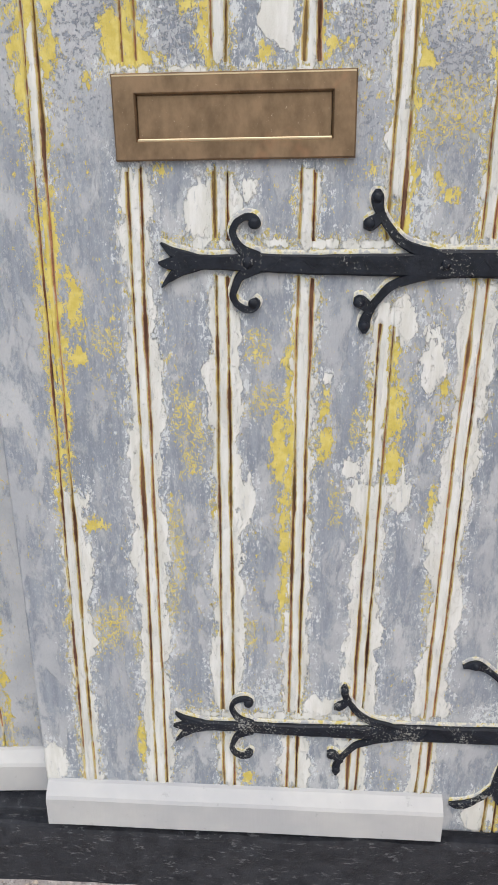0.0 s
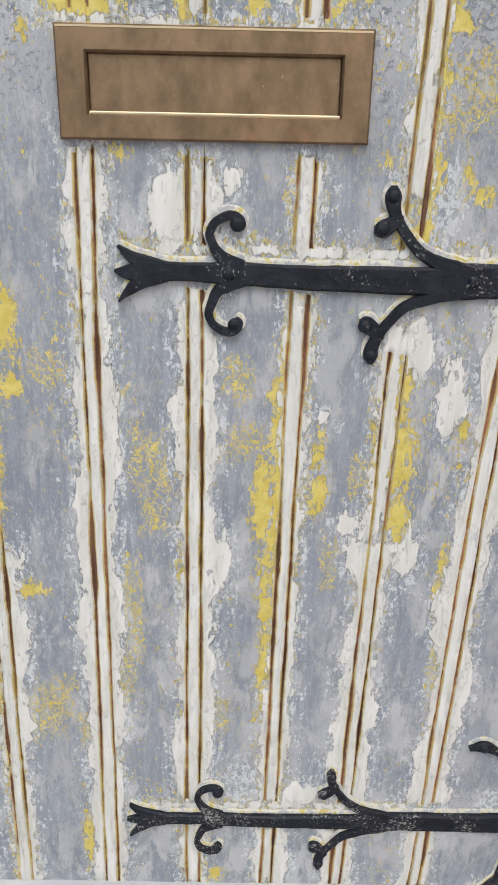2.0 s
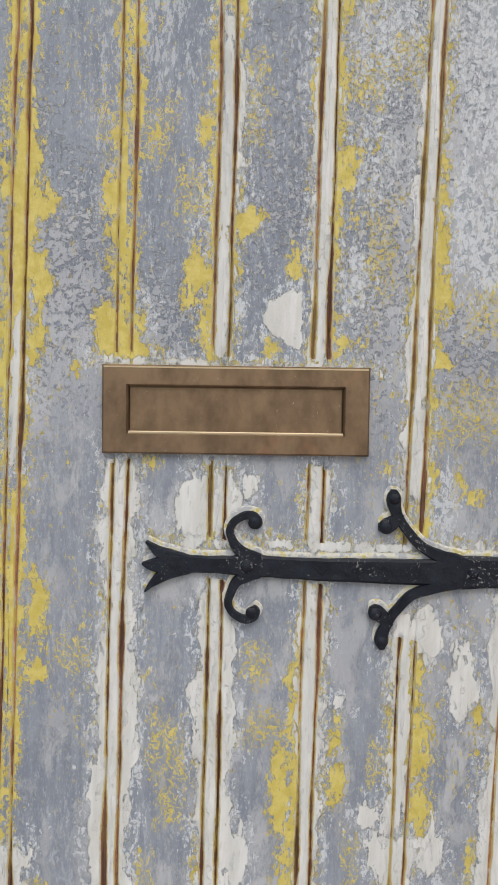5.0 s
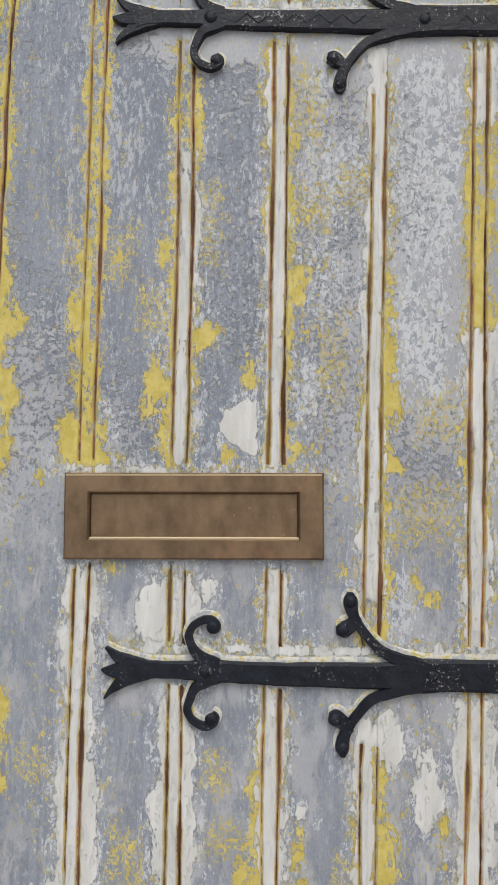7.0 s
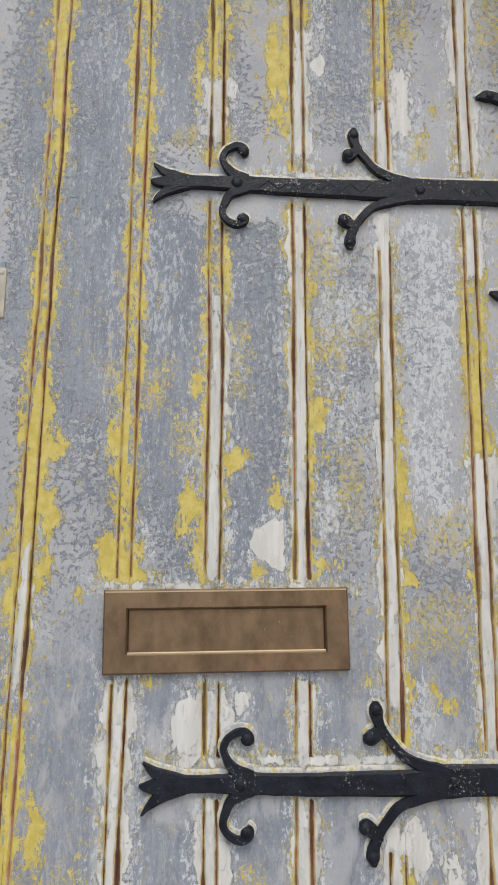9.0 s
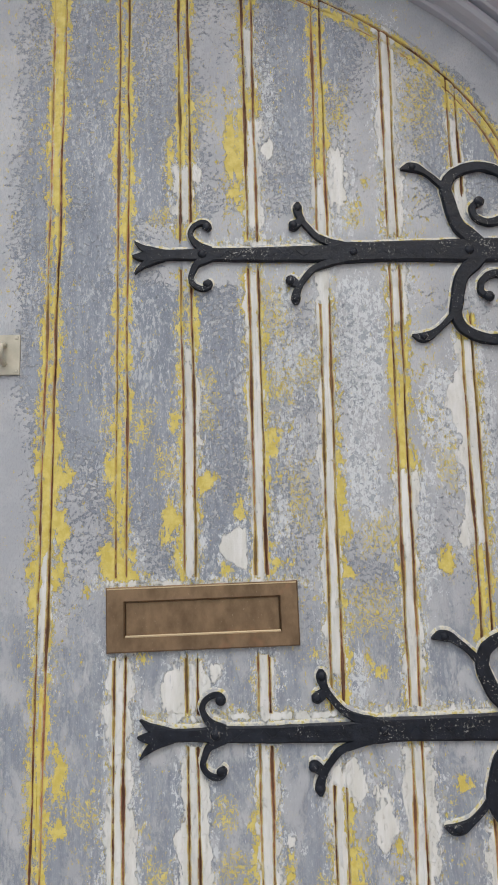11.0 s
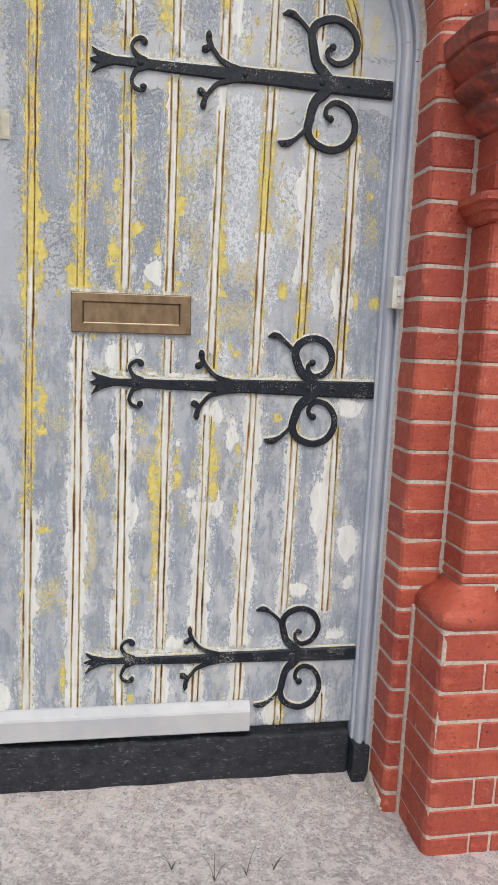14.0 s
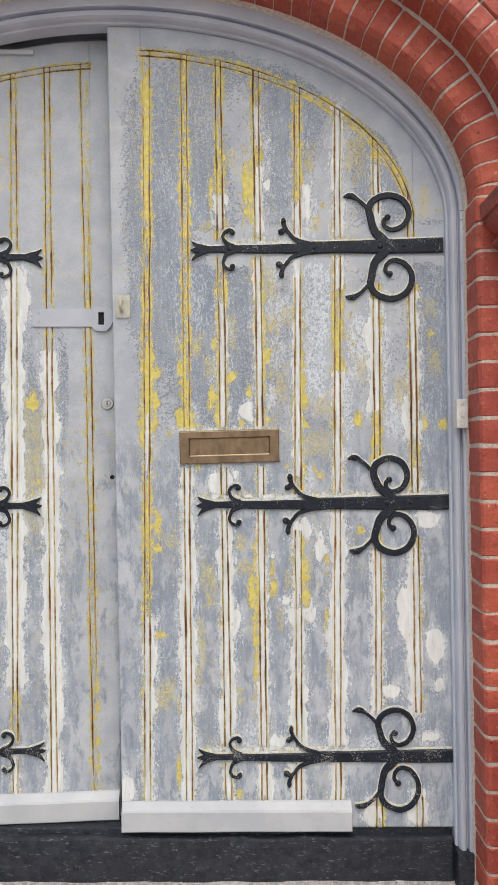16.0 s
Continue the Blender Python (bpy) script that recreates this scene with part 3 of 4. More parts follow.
def strap_parts(parent, x, z, sign, label, slim, metal, scrolls, tilt):
    """The black strap hinge, its rivets and bosses, and the rim of old paint that runs round it on the wood."""
    back, th = -0.001, 0.0075
    strap = part("strap_hinge", strap_shape(x, z, sign, back, th, 0.0, slim, scrolls, tilt), metal, parent, label)
    part("paint_rim", strap_shape(x, z + 0.0034, sign, 0.0006, 0.0022, 0.0052, slim, scrolls, tilt), RIM, strap, "ragged rim of cream and yellow paint")
    front = back - th

    def boss(name, dx, dz, r, h):
        part(name, dome(bmesh.new(), x + dx * sign, z + dz + tilt * dx, front + 0.0012, r, h), metal, strap, smooth=True)

    for dx, dz, r in ((0.0, 0.0, 0.0085), (0.261, -0.001, 0.0075), (0.463, 0.0, 0.0085), (0.535, 0.0, 0.006)):
        boss("rivet", dx, dz, r, 0.005)
    for s, k, run in ((1, 0.0, 0.0), (-1, 0.004, -0.008)):
        boss("boss", 0.0080, (0.050 + k) * s, 0.0075, 0.004)
        boss("boss", 0.158 + run, 0.051 * s, 0.0080, 0.005)
        boss("boss", 0.167 + run, 0.083 * s, 0.0072, 0.005)
    for s, (x0, x1, z0, z1) in zip((1, -1), scrolls):
        boss("boss", 0.463 + x0 + 0.009 + (x1 - x0 - 0.017) * 0.46, (z0 + 0.007 + (z1 - z0 - 0.016) * 0.36) * s, 0.0098, 0.0065)
        boss("boss", 0.463 + x0 + 0.009 - 0.058, (z0 + 0.007 + (z1 - z0 - 0.016) * 0.46 + 0.057) * s, 0.0070, 0.005)
    for x0, x1 in ((0.03, 0.19), (0.30, 0.42)):
        count = 11
        bm = bmesh.new()
        ribbon(bm, [(x + (x0 + (x1 - x0) * k / count) * sign, z + (0.006 if k % 2 else -0.006) - 0.001 + tilt * (x0 + (x1 - x0) * k / count), 0.0022) for k in range(count + 1)], front + 0.0006, 0.0014, 1)
        part("chased_zigzag", bm, metal, strap)
    return strap


# The three straps of each leaf: place, slimness, metal, and the reach of the upper and lower scroll.
STRAPS = ((0.386, 1.959, 0.94, IRON, ((-0.042, 0.097, 0.044, 0.166), (-0.040, 0.104, 0.036, 0.170)), 0.0),
          (0.396, 1.1730, 0.94, IRON, ((-0.050, 0.070, 0.027, 0.145), (-0.048, 0.088, 0.028, 0.161)), 0.0),
          (0.390, 0.404, 0.80, WORN_IRON, ((-0.040, 0.083, 0.027, 0.148), (-0.036, 0.096, 0.028, 0.170)), 0.0))


# What shows on the leaf with the letter plate. Filler along the joints: from z, to z, width on either side.
FILLER = {
    0: [(0.26, 0.83, 0.013, 0.024), (1.28, 1.46, 0.004, 0.012)],
    1: [(0.25, 1.29, 0.022, 0.022)],
    2: [(2.02, 2.13, 0.022, 0.012), (1.62, 1.80, 0.006, 0.018), (1.41, 1.66, 0.010, 0.012), (1.21, 1.28, 0.026, 0.024), (0.43, 1.15, 0.022, 0.024), (0.27, 0.385, 0.018, 0.016)],
    3: [(2.28, 2.40, 0.010, 0.016), (2.00, 2.22, 0.008, 0.018), (1.41, 1.93, 0.013, 0.010), (1.19, 1.285, 0.014, 0.012), (0.43, 1.15, 0.013, 0.020), (0.27, 0.385, 0.022, 0.024)],
    4: [(1.99, 2.10, 0.020, 0.014), (1.25, 1.93, 0.016, 0.010), (0.85, 1.13, 0.018, 0.006), (0.43, 0.86, 0.026, 0.024), (0.27, 0.385, 0.022, 0.022)],
    5: [(1.99, 2.40, 0.016, 0.018), (1.83, 1.93, 0.012, 0.018), (1.20, 1.58, 0.012, 0.020), (0.43, 1.15, 0.026, 0.026), (0.27, 0.385, 0.02, 0.018)],
    6: [(1.99, 2.22, 0.010, 0.014), (1.45, 1.80, 0.030, 0.012), (0.53, 1.03, 0.022, 0.013)],
    7: [(1.36, 1.82, 0.010, 0.022), (1.20, 1.28, 0.012, 0.022), (0.52, 1.04, 0.024, 0.014), (0.20, 0.30, 0.02, 0.02)],
}
# Yellow undercoat along the joints: from z, to z, side, width.
YELLOW = {
    0: [(1.30, 1.68, 1, 0.020), (1.35, 1.62, -1, 0.016), (1.02, 1.26, 1, 0.016), (2.05, 2.50, 1, 0.005), (1.75, 2.2, -1, 0.004)],
    1: [(1.40, 1.48, -1, 0.014), (1.40, 1.46, 1, 0.018), (1.52, 1.66, -1, 0.010), (0.30, 0.45, -1, 0.012), (0.62, 0.90, -1, 0.006)],
    2: [(1.40, 1.62, -1, 0.016), (2.12, 2.36, -1, 0.008), (1.52, 1.60, 1, 0.014)],
    3: [(1.55, 1.93, 1, 0.014), (2.04, 2.24, -1, 0.018), (0.84, 1.08, -1, 0.020), (0.56, 0.86, -1, 0.008), (1.40, 1.50, -1, 0.010)],
    4: [(1.36, 1.62, 1, 0.016), (1.66, 1.90, 1, 0.008), (0.92, 1.12, 1, 0.020), (2.1, 2.4, 1, 0.005)],
    5: [(1.50, 1.74, 1, 0.010), (1.45, 1.7, -1, 0.010), (0.55, 1.0, -1, 0.015)],
    6: [(1.36, 1.55, -1, 0.012), (1.74, 1.82, -1, 0.012), (0.80, 1.0, 1, 0.006)],
    7: [(1.74, 1.82, 1, 0.012), (1.42, 1.72, 1, 0.008), (0.95, 1.04, 1, 0.010)],
}
YELLOW_SPOTS_A = [(0.386, 1.566, 0.022, 0.018), (0.326, 1.503, 0.012, 0.032), (0.225, 1.442, 0.012, 0.027), (0.227, 1.586, 0.006, 0.023), (0.143, 1.638, 0.009, 0.008), (0.149, 1.576, 0.013, 0.018), (0.149, 1.492, 0.011, 0.022), (0.147, 1.417, 0.011, 0.027), (0.494, 1.627, 0.016, 0.029), (0.438, 2.156, 0.013, 0.085), (0.331, 2.142, 0.007, 0.056), (0.502, 1.432, 0.017, 0.008), (0.441, 1.52, 0.006, 0.014), (0.419, 1.424, 0.009, 0.009), (0.267, 1.419, 0.009, 0.01), (0.611, 1.488, 0.01, 0.033), (0.612, 1.412, 0.012, 0.01), (0.603, 1.292, 0.008, 0.021), (0.66, 1.258, 0.011, 0.006), (0.639, 1.275, 0.005, 0.013), (0.282, 1.288, 0.009, 0.006), (0.556, 1.286, 0.01, 0.005)]
YELLOW_SPOTS_B = [(0.125, 2.076, 0.007, 0.028), (0.34, 1.666, 0.007, 0.024), (0.338, 1.447, 0.006, 0.019), (0.702, 1.573, 0.011, 0.015), (0.731, 1.582, 0.012, 0.017), (0.677, 2.092, 0.007, 0.008), (0.653, 2.047, 0.009, 0.006), (0.155, 1.111, 0.012, 0.038), (0.155, 1.042, 0.01, 0.012), (0.445, 0.902, 0.012, 0.047), (0.45, 0.779, 0.007, 0.051), (0.506, 0.974, 0.006, 0.02), (0.509, 0.92, 0.01, 0.025), (0.606, 0.969, 0.009, 0.047), (0.61, 0.884, 0.01, 0.042), (0.16, 0.775, 0.015, 0.009), (0.106, 1.442, 0.007, 0.025), (0.152, 1.428, 0.007, 0.025), (0.152, 1.495, 0.01, 0.015), (0.159, 1.577, 0.012, 0.014), (0.274, 1.417, 0.01, 0.006), (0.192, 1.392, 0.006, 0.005)]
YELLOW_SPOTS_C = [(0.444, 1.517, 0.008, 0.012), (0.44, 0.92, 0.01, 0.038), (0.452, 0.788, 0.009, 0.05), (0.453, 0.676, 0.007, 0.073), (0.401, 0.291, 0.01, 0.011), (0.672, 0.802, 0.007, 0.035), (0.673, 0.998, 0.007, 0.015), (0.214, 0.362, 0.009, 0.045), (1.001, 1.692, 0.013, 0.01), (0.976, 1.416, 0.012, 0.021), (1.03, 1.41, 0.013, 0.013), (0.78, 1.089, 0.012, 0.012), (0.775, 1.425, 0.014, 0.019), (0.451, 2.12, 0.012, 0.06)]
YELLOW_SPOTS = YELLOW_SPOTS_A + YELLOW_SPOTS_B + YELLOW_SPOTS_C
SPECKLE_A = [(0.646, 1.353, 0.039, 0.041), (0.264, 1.662, 0.04, 0.034), (0.324, 1.597, 0.02, 0.033), (0.388, 1.684, 0.017, 0.035), (0.501, 1.854, 0.023, 0.05), (0.511, 1.73, 0.025, 0.032), (0.541, 1.545, 0.017, 0.048), (0.664, 1.474, 0.022, 0.032), (0.388, 1.739, 0.017, 0.017), (0.559, 1.75, 0.017, 0.028), (0.313, 2.03, 0.016, 0.018), (0.195, 1.065, 0.021, 0.018), (0.415, 0.978, 0.019, 0.017), (0.552, 0.952, 0.011, 0.019), (0.306, 0.955, 0.017, 0.043), (0.313, 0.881, 0.013, 0.02), (0.283, 0.789, 0.011, 0.029), (0.275, 0.649, 0.012, 0.041), (0.164, 0.579, 0.024, 0.038), (0.406, 1.06, 0.012, 0.022), (0.547, 1.495, 0.008, 0.017), (0.18, 0.605, 0.025, 0.032)]
SPECKLE_B = [(0.219, 0.559, 0.011, 0.03), (0.424, 0.984, 0.022, 0.017), (0.556, 0.945, 0.012, 0.025), (0.606, 0.975, 0.015, 0.044), (0.399, 0.582, 0.014, 0.029), (0.288, 0.742, 0.01, 0.057), (0.528, 0.822, 0.01, 0.032), (0.685, 0.7, 0.013, 0.063), (0.313, 0.945, 0.018, 0.044), (0.415, 1.058, 0.012, 0.02), (1.01, 1.605, 0.016, 0.039), (0.998, 1.771, 0.016, 0.025), (0.906, 1.512, 0.016, 0.044), (0.785, 1.587, 0.016, 0.031), (0.987, 2.096, 0.013, 0.049), (0.653, 2.032, 0.016, 0.024), (0.779, 2.249, 0.031, 0.067), (0.635, 2.229, 0.014, 0.045), (0.451, 2.198, 0.016, 0.066), (0.391, 2.243, 0.018, 0.033)]
SPECKLE = SPECKLE_A + SPECKLE_B
FILLER_SPOTS_A = [(0.433, 1.459, 0.022, 0.031), (0.333, 1.237, 0.022, 0.034), (0.396, 1.261, 0.009, 0.016), (0.624, 2.091, 0.018, 0.066), (0.376, 2.11, 0.011, 0.024), (0.501, 2.154, 0.012, 0.02), (0.607, 1.101, 0.02, 0.03), (0.979, 1.12, 0.035, 0.027), (0.998, 0.731, 0.029, 0.05), (1.008, 0.619, 0.019, 0.021), (0.911, 0.843, 0.028, 0.085), (0.056, 0.305, 0.023, 0.045), (0.802, 0.23, 0.028, 0.036), (0.929, 0.226, 0.022, 0.037), (0.863, 0.6, 0.03, 0.022), (0.955, 1.234, 0.021, 0.017), (0.509, 0.446, 0.023, 0.024), (0.978, 0.46, 0.031, 0.016), (0.922, 1.434, 0.013, 0.065), (0.546, 0.878, 0.014, 0.017), (0.625, 0.837, 0.013, 0.032), (0.507, 1.014, 0.01, 0.012)]
FILLER_SPOTS_B = [(0.653, 1.045, 0.016, 0.04), (0.237, 1.033, 0.013, 0.027), (0.395, 0.819, 0.014, 0.041)]
FILLER_SPOTS = FILLER_SPOTS_A + FILLER_SPOTS_B
PALE_SPOTS_A = [(0.655, 1.747, 0.037, 0.121), (0.615, 1.246, 0.025, 0.039), (0.527, 1.756, 0.027, 0.057), (0.647, 1.579, 0.031, 0.083), (0.336, 1.539, 0.007, 0.05), (0.507, 1.5, 0.02, 0.036), (0.272, 1.46, 0.011, 0.023), (0.521, 1.873, 0.017, 0.034), (0.525, 1.644, 0.023, 0.046), (0.783, 1.663, 0.037, 0.089), (0.849, 1.665, 0.021, 0.167), (0.735, 1.483, 0.026, 0.091), (0.895, 1.434, 0.035, 0.052), (0.428, 0.462, 0.024, 0.036), (0.591, 0.444, 0.027, 0.028), (0.651, 1.81, 0.038, 0.1), (0.811, 0.438, 0.042, 0.02), (0.628, 2.065, 0.03, 0.064), (0.577, 1.787, 0.038, 0.04), (0.503, 2.253, 0.016, 0.067), (0.657, 1.845, 0.033, 0.06)]
PALE_SPOTS = PALE_SPOTS_A
RIGHT_PLAN = {
    "filler": FILLER, "yellow": YELLOW, "filler_spots": FILLER_SPOTS, "yellow_spots": YELLOW_SPOTS, "speckle": SPECKLE, "pale_spots": PALE_SPOTS,
    "whole": ((2, 8, 1.936, 1.984), (2, 8, 1.156, 1.200), (2, 8, 0.386, 0.428), (1, 3, 1.290, 1.410), (4, 4, 1.875, 1.96), (4, 4, 1.095, 1.18),
              (6, 7, 1.845, 1.96), (6, 6, 1.96, 2.06), (6, 6, 1.08, 1.29), (7, 7, 1.07, 1.19), (6, 7, 0.28, 0.53)),
    "bands": ((0.30, 0.70, 1.192, 1.203), (0.70, 1.03, 1.199, 1.204), (0.30, 0.66, 0.420, 0.431), (0.42, 0.62, 1.975, 1.981), (0.22, 0.535, 1.400, 1.406)),
    "primed": ((1.96, 0.07), (1.18, 0.07), (0.40, 0.09)),
    "fresh": lambda x, z: 0.8 * np.clip(1 - (x - 0.01) / 0.09, 0, 1) + 0.9 * np.clip((z - panel_top(x) - 0.01) / 0.05, 0, 1),
}
LEFT_PLAN = {
    "fringe": 0.45,
    "filler": {1: [(0.26, 1.66, 0.026, 0.026)], 2: [(0.6, 1.93, 0.030, 0.026), (0.26, 0.4, 0.01, 0.01)], 3: [(0.4, 1.7, 0.02, 0.02)], 5: [(0.4, 1.7, 0.02, 0.02)]},
    "yellow": {1: [(0.9, 1.5, -1, 0.012)], 2: [(1.0, 1.6, 1, 0.012)], 4: [(0.6, 1.6, 1, 0.012)]},
    "filler_spots": [(0.33, 1.82, 0.02, 0.08)], "yellow_spots": [(0.30, 1.5, 0.02, 0.03)], "speckle": [(0.30, 1.3, 0.04, 0.2)], "pale_spots": [(0.4, 1.2, 0.05, 0.2)],
    "whole": ((2, 8, 1.936, 1.984), (2, 8, 1.156, 1.200), (2, 8, 0.386, 0.428)),
    "bands": ((0.30, 0.70, 1.192, 1.200),),
    "primed": ((1.96, 0.07), (1.18, 0.07), (0.40, 0.09)),
    "fresh": lambda x, z: 1.6 * np.clip(1 - (x - 0.14) / 0.06, 0, 1) + 1.6 * np.clip((z - 1.75) / 0.1, 0, 1),
}


def letter_plate(parent):
    """A tarnished brass letter plate with a recessed flap."""
    x0, x1, z0, z1 = 0.2255, 0.5300, 1.299, 1.400
    bx, bz, th = 0.0275, 0.022, 0.009
    bm = bmesh.new()
    outer = [(x0, z0), (x1, z0), (x1, z1), (x0, z1)]
    rings = []
    for inset, y in ((0, 0.002), (0, -th + 0.002), (0.002, -th), ("in", -th), ("in2", -th + 0.0025), ("in3", -0.0005)):
        if inset == "in":
            ring = [(x0 + bx, z0 + bz), (x1 - bx, z0 + bz), (x1 - bx, z1 - bz), (x0 + bx, z1 - bz)]
        elif inset == "in2":
            ring = [(x0 + bx + 0.002, z0 + bz + 0.002), (x1 - bx - 0.002, z0 + bz + 0.002), (x1 - bx - 0.002, z1 - bz - 0.002), (x0 + bx + 0.002, z1 - bz - 0.002)]
        elif inset == "in3":
            ring = [(x0 + bx + 0.003, z0 + bz + 0.003), (x1 - bx - 0.003, z0 + bz + 0.003), (x1 - bx - 0.003, z1 - bz - 0.003), (x0 + bx + 0.003, z1 - bz - 0.003)]
        else:
            ring = [(x + inset * (1 if x == x0 else -1), z + inset * (1 if z == z0 else -1)) for x, z in outer]
        rings.append([(x, y, z) for x, z in ring])
    loft(bm, rings, caps=False)
    bmesh.ops.recalc_face_normals(bm, faces=bm.faces[:])
    plate = part("letter_plate", bm, BRASS, parent, "tarnished brass letter plate with a recessed flap")
    flap = block(x0 + bx + 0.003, x1 - bx - 0.003, -0.0035, 0.001, z0 + bz + 0.003, z1 - bz - 0.0025, 0.0012)
    part("flap", flap, BRASS, plate)
    # lip and upper edge take the pale brass as painted highlights
    lip = block(x0 + bx + 0.002, x1 - bx - 0.002, -0.0085, -0.003, z0 + bz + 0.0005, z0 + bz + 0.004, 0.0012)
    part("lip", lip, HIGHLIGHT_BRASS, plate)
    part("upper_edge", block(x0 + 0.002, x1 - 0.002, -0.0094, -0.0088, z1 - 0.0035, z1 - 0.0018), HIGHLIGHT_BRASS, plate)
    # it hangs a little askew
    middle = Matrix.Translation(((x0 + x1) / 2, 0, (z0 + z1) / 2))
    plate.matrix_local = Matrix.Translation((0.001, 0, 0.0015)) @ middle @ Matrix.Rotation(-0.016, 4, "Y") @ middle.inverted()
    return plate


def weather_board(parent, x0, x1, sign):
    bm = bmesh.new()
    xs = np.linspace(x0, x1, 24)
    rings = []
    for x in xs:
        w = 0.0012 * noise.noise((x * 9, 0.3, 1.7))
        rings.append([(x * sign, 0.0005, 0.189 + w), (x * sign, -0.022, 0.186 + w), (x * sign, -0.026, 0.190 + w), (x * sign, -0.026, 0.246 + w), (x * sign, -0.023, 0.252 + w), (x * sign, -0.006, 0.269 - w), (x * sign, 0.0005, 0.271)])
    loft(bm, rings)
    bmesh.ops.recalc_face_normals(bm, faces=bm.faces[:])
    return part("weather_board", bm, WHITE, parent, "white painted weather board along the foot of the door")


door_1 = tagged(new("door_1"), "scraped grey arched boarded door with patches of yellow and white", "door", kind="structure")
leaf_face(door_1, 3, RIGHT_PLAN, False)
for px, pz, *build in STRAPS:
    strap_parts(door_1, px, pz, 1, "black painted forged iron strap hinge with scrolls", *build)
letter_plate(door_1)
weather_board(door_1, 0.040, 0.736, 1)

door_2 = tagged(new("door_2"), "grey primed arched boarded door standing slightly open inwards", "door", kind="structure")
door_2.matrix_world = pose(0.056, 0.077, 0, 0, 0, 4.2)
leaf_face(door_2, 8, LEFT_PLAN, True, 0.008, 0.0016, 0.010)
for px, pz, *build in STRAPS:
    strap_parts(door_2, -px, pz, -1, "black painted forged iron strap hinge with scrolls", *build)
weather_board(door_2, 0.040, 0.95, -1)


def hasp():
    """A painted hasp on the inner leaf, over a staple that is fixed to the outer leaf."""
    bar = part("hasp", block(-0.300, -0.112, -0.005, 0.001, 1.738, 1.796, 0.0015), GREY, door_2, "grey painted steel hasp")
    bm = bmesh.new()
    outer = [(-0.112, 1.800), (-0.062, 1.800), (-0.052, 1.792), (-0.046, 1.776), (-0.046, 1.758), (-0.052, 1.742), (-0.066, 1.724), (-0.100, 1.724), (-0.112, 1.734)]
    cx, cz = -0.084, 1.764
    slot = []
    for x, z in outer:
        slot.append((cx + max(-0.009, min(0.009, x - cx)), cz + max(-0.02, min(0.02, z - cz))))
    loft(bm, [[(x, y, z) for x, z in ring] for ring, y in ((outer, 0.0), (outer, -0.008), (slot, -0.008), (slot, -0.001))], caps=False)
    bmesh.ops.recalc_face_normals(bm, faces=bm.faces[:])
    part("slotted_plate", bm, GREY, bar)
    part("slot", block(cx - 0.009, cx + 0.009, -0.0012, 0.0, cz - 0.02, cz + 0.02), VOID, bar)
    for z in (1.752, 1.782):
        part("screw", dome(bmesh.new(), -0.28, z, -0.0045, 0.005, 0.002, 10), GREY, bar)
    base = part("staple_plate", block(0.034, 0.078, -0.004, 0.001, 1.752, 1.822, 0.0015), DULL, door_1, "dull cream painted staple plate")
    bm = bmesh.new()
    rings = []
    for k in range(13):
        a = math.pi * k / 12
        c = Vector((0.052, -0.003 - 0.024 * math.sin(a), 1.787 + 0.016 * math.cos(a)))
        out = Vector((0, -math.sin(a), math.cos(a)))
        rings.append([tuple(c + 0.005 * (math.cos(t) * out + math.sin(t) * Vector((1, 0, 0)))) for t in np.arange(8) * math.pi / 4])
    loft(bm, rings)
    bmesh.ops.recalc_face_normals(bm, faces=bm.faces[:])
    part("staple", bm, DULL, base, smooth=True)
    for x, z in ((0.040, 1.758), (0.072, 1.758), (0.040, 1.816), (0.072, 1.816)):
        part("screw", dome(bmesh.new(), x, z, -0.0038, 0.004, 0.0015, 8), DULL, base)


hasp()
part("top_bracket", block(-0.42, -0.29, -0.012, 0.002, 2.604, 2.618, 0.002), WHITE, door_2, "small white bracket near the top of the door")


def disc(x, z, y0, y1, radius, n=24, bevel=0.002):
    rings = []
    for r, y in ((radius, y0), (radius, y1 + bevel), (radius - bevel, y1)):
        rings.append([(x + r * math.cos(t), y, z + r * math.sin(t)) for t in np.arange(n) * 2 * math.pi / n])
    return loft(bmesh.new(), rings)


lock = part("lock_cylinder", disc(-0.068, 1.494, 0.001, -0.005, 0.020), STEEL, door_2, "round steel cylinder lock")
part("core", disc(-0.068, 1.494, -0.004, -0.008, 0.011), STEEL, lock)
part("key_slot", block(-0.0695, -0.0665, -0.0085, -0.007, 1.487, 1.501), VOID, lock)
part("keyhole", disc(-0.055, 1.259, 0.003, -0.0015, 0.007, 16, 0.0005), VOID, door_2)


# ---- the frame, the step and the ground ----
def arch_path(a, b, z0, foot, n=72, begin=0.0, end=math.pi):
    """Points and outward directions up a jamb, over the head and down the other jamb."""
    out = []
    if foot is not None and begin == 0:
        out += [((a, foot), (1, 0)), ((a, z0), (1, 0))]
    for k in range(n + 1):
        t = begin + (end - begin) * k / n
        nx, nz = math.cos(t) / a, math.sin(t) / b
        s = math.hypot(nx, nz)
        out.append(((a * math.cos(t), z0 + b * math.sin(t)), (nx / s, nz / s)))
    if foot is not None and end == math.pi:
        out += [((-a, z0), (-1, 0)), ((-a, foot), (-1, 0))]
    return out


def sweep(path, profile):
    rings = [[(x + nx * n, y, z + nz * n) for n, y in profile] for (x, z), (nx, nz) in path]
    bm = loft(bmesh.new(), rings)
    bmesh.ops.remove_doubles(bm, verts=bm.verts[:], dist=1e-5)
    bmesh.ops.recalc_face_normals(bm, faces=bm.faces[:])
    return bm


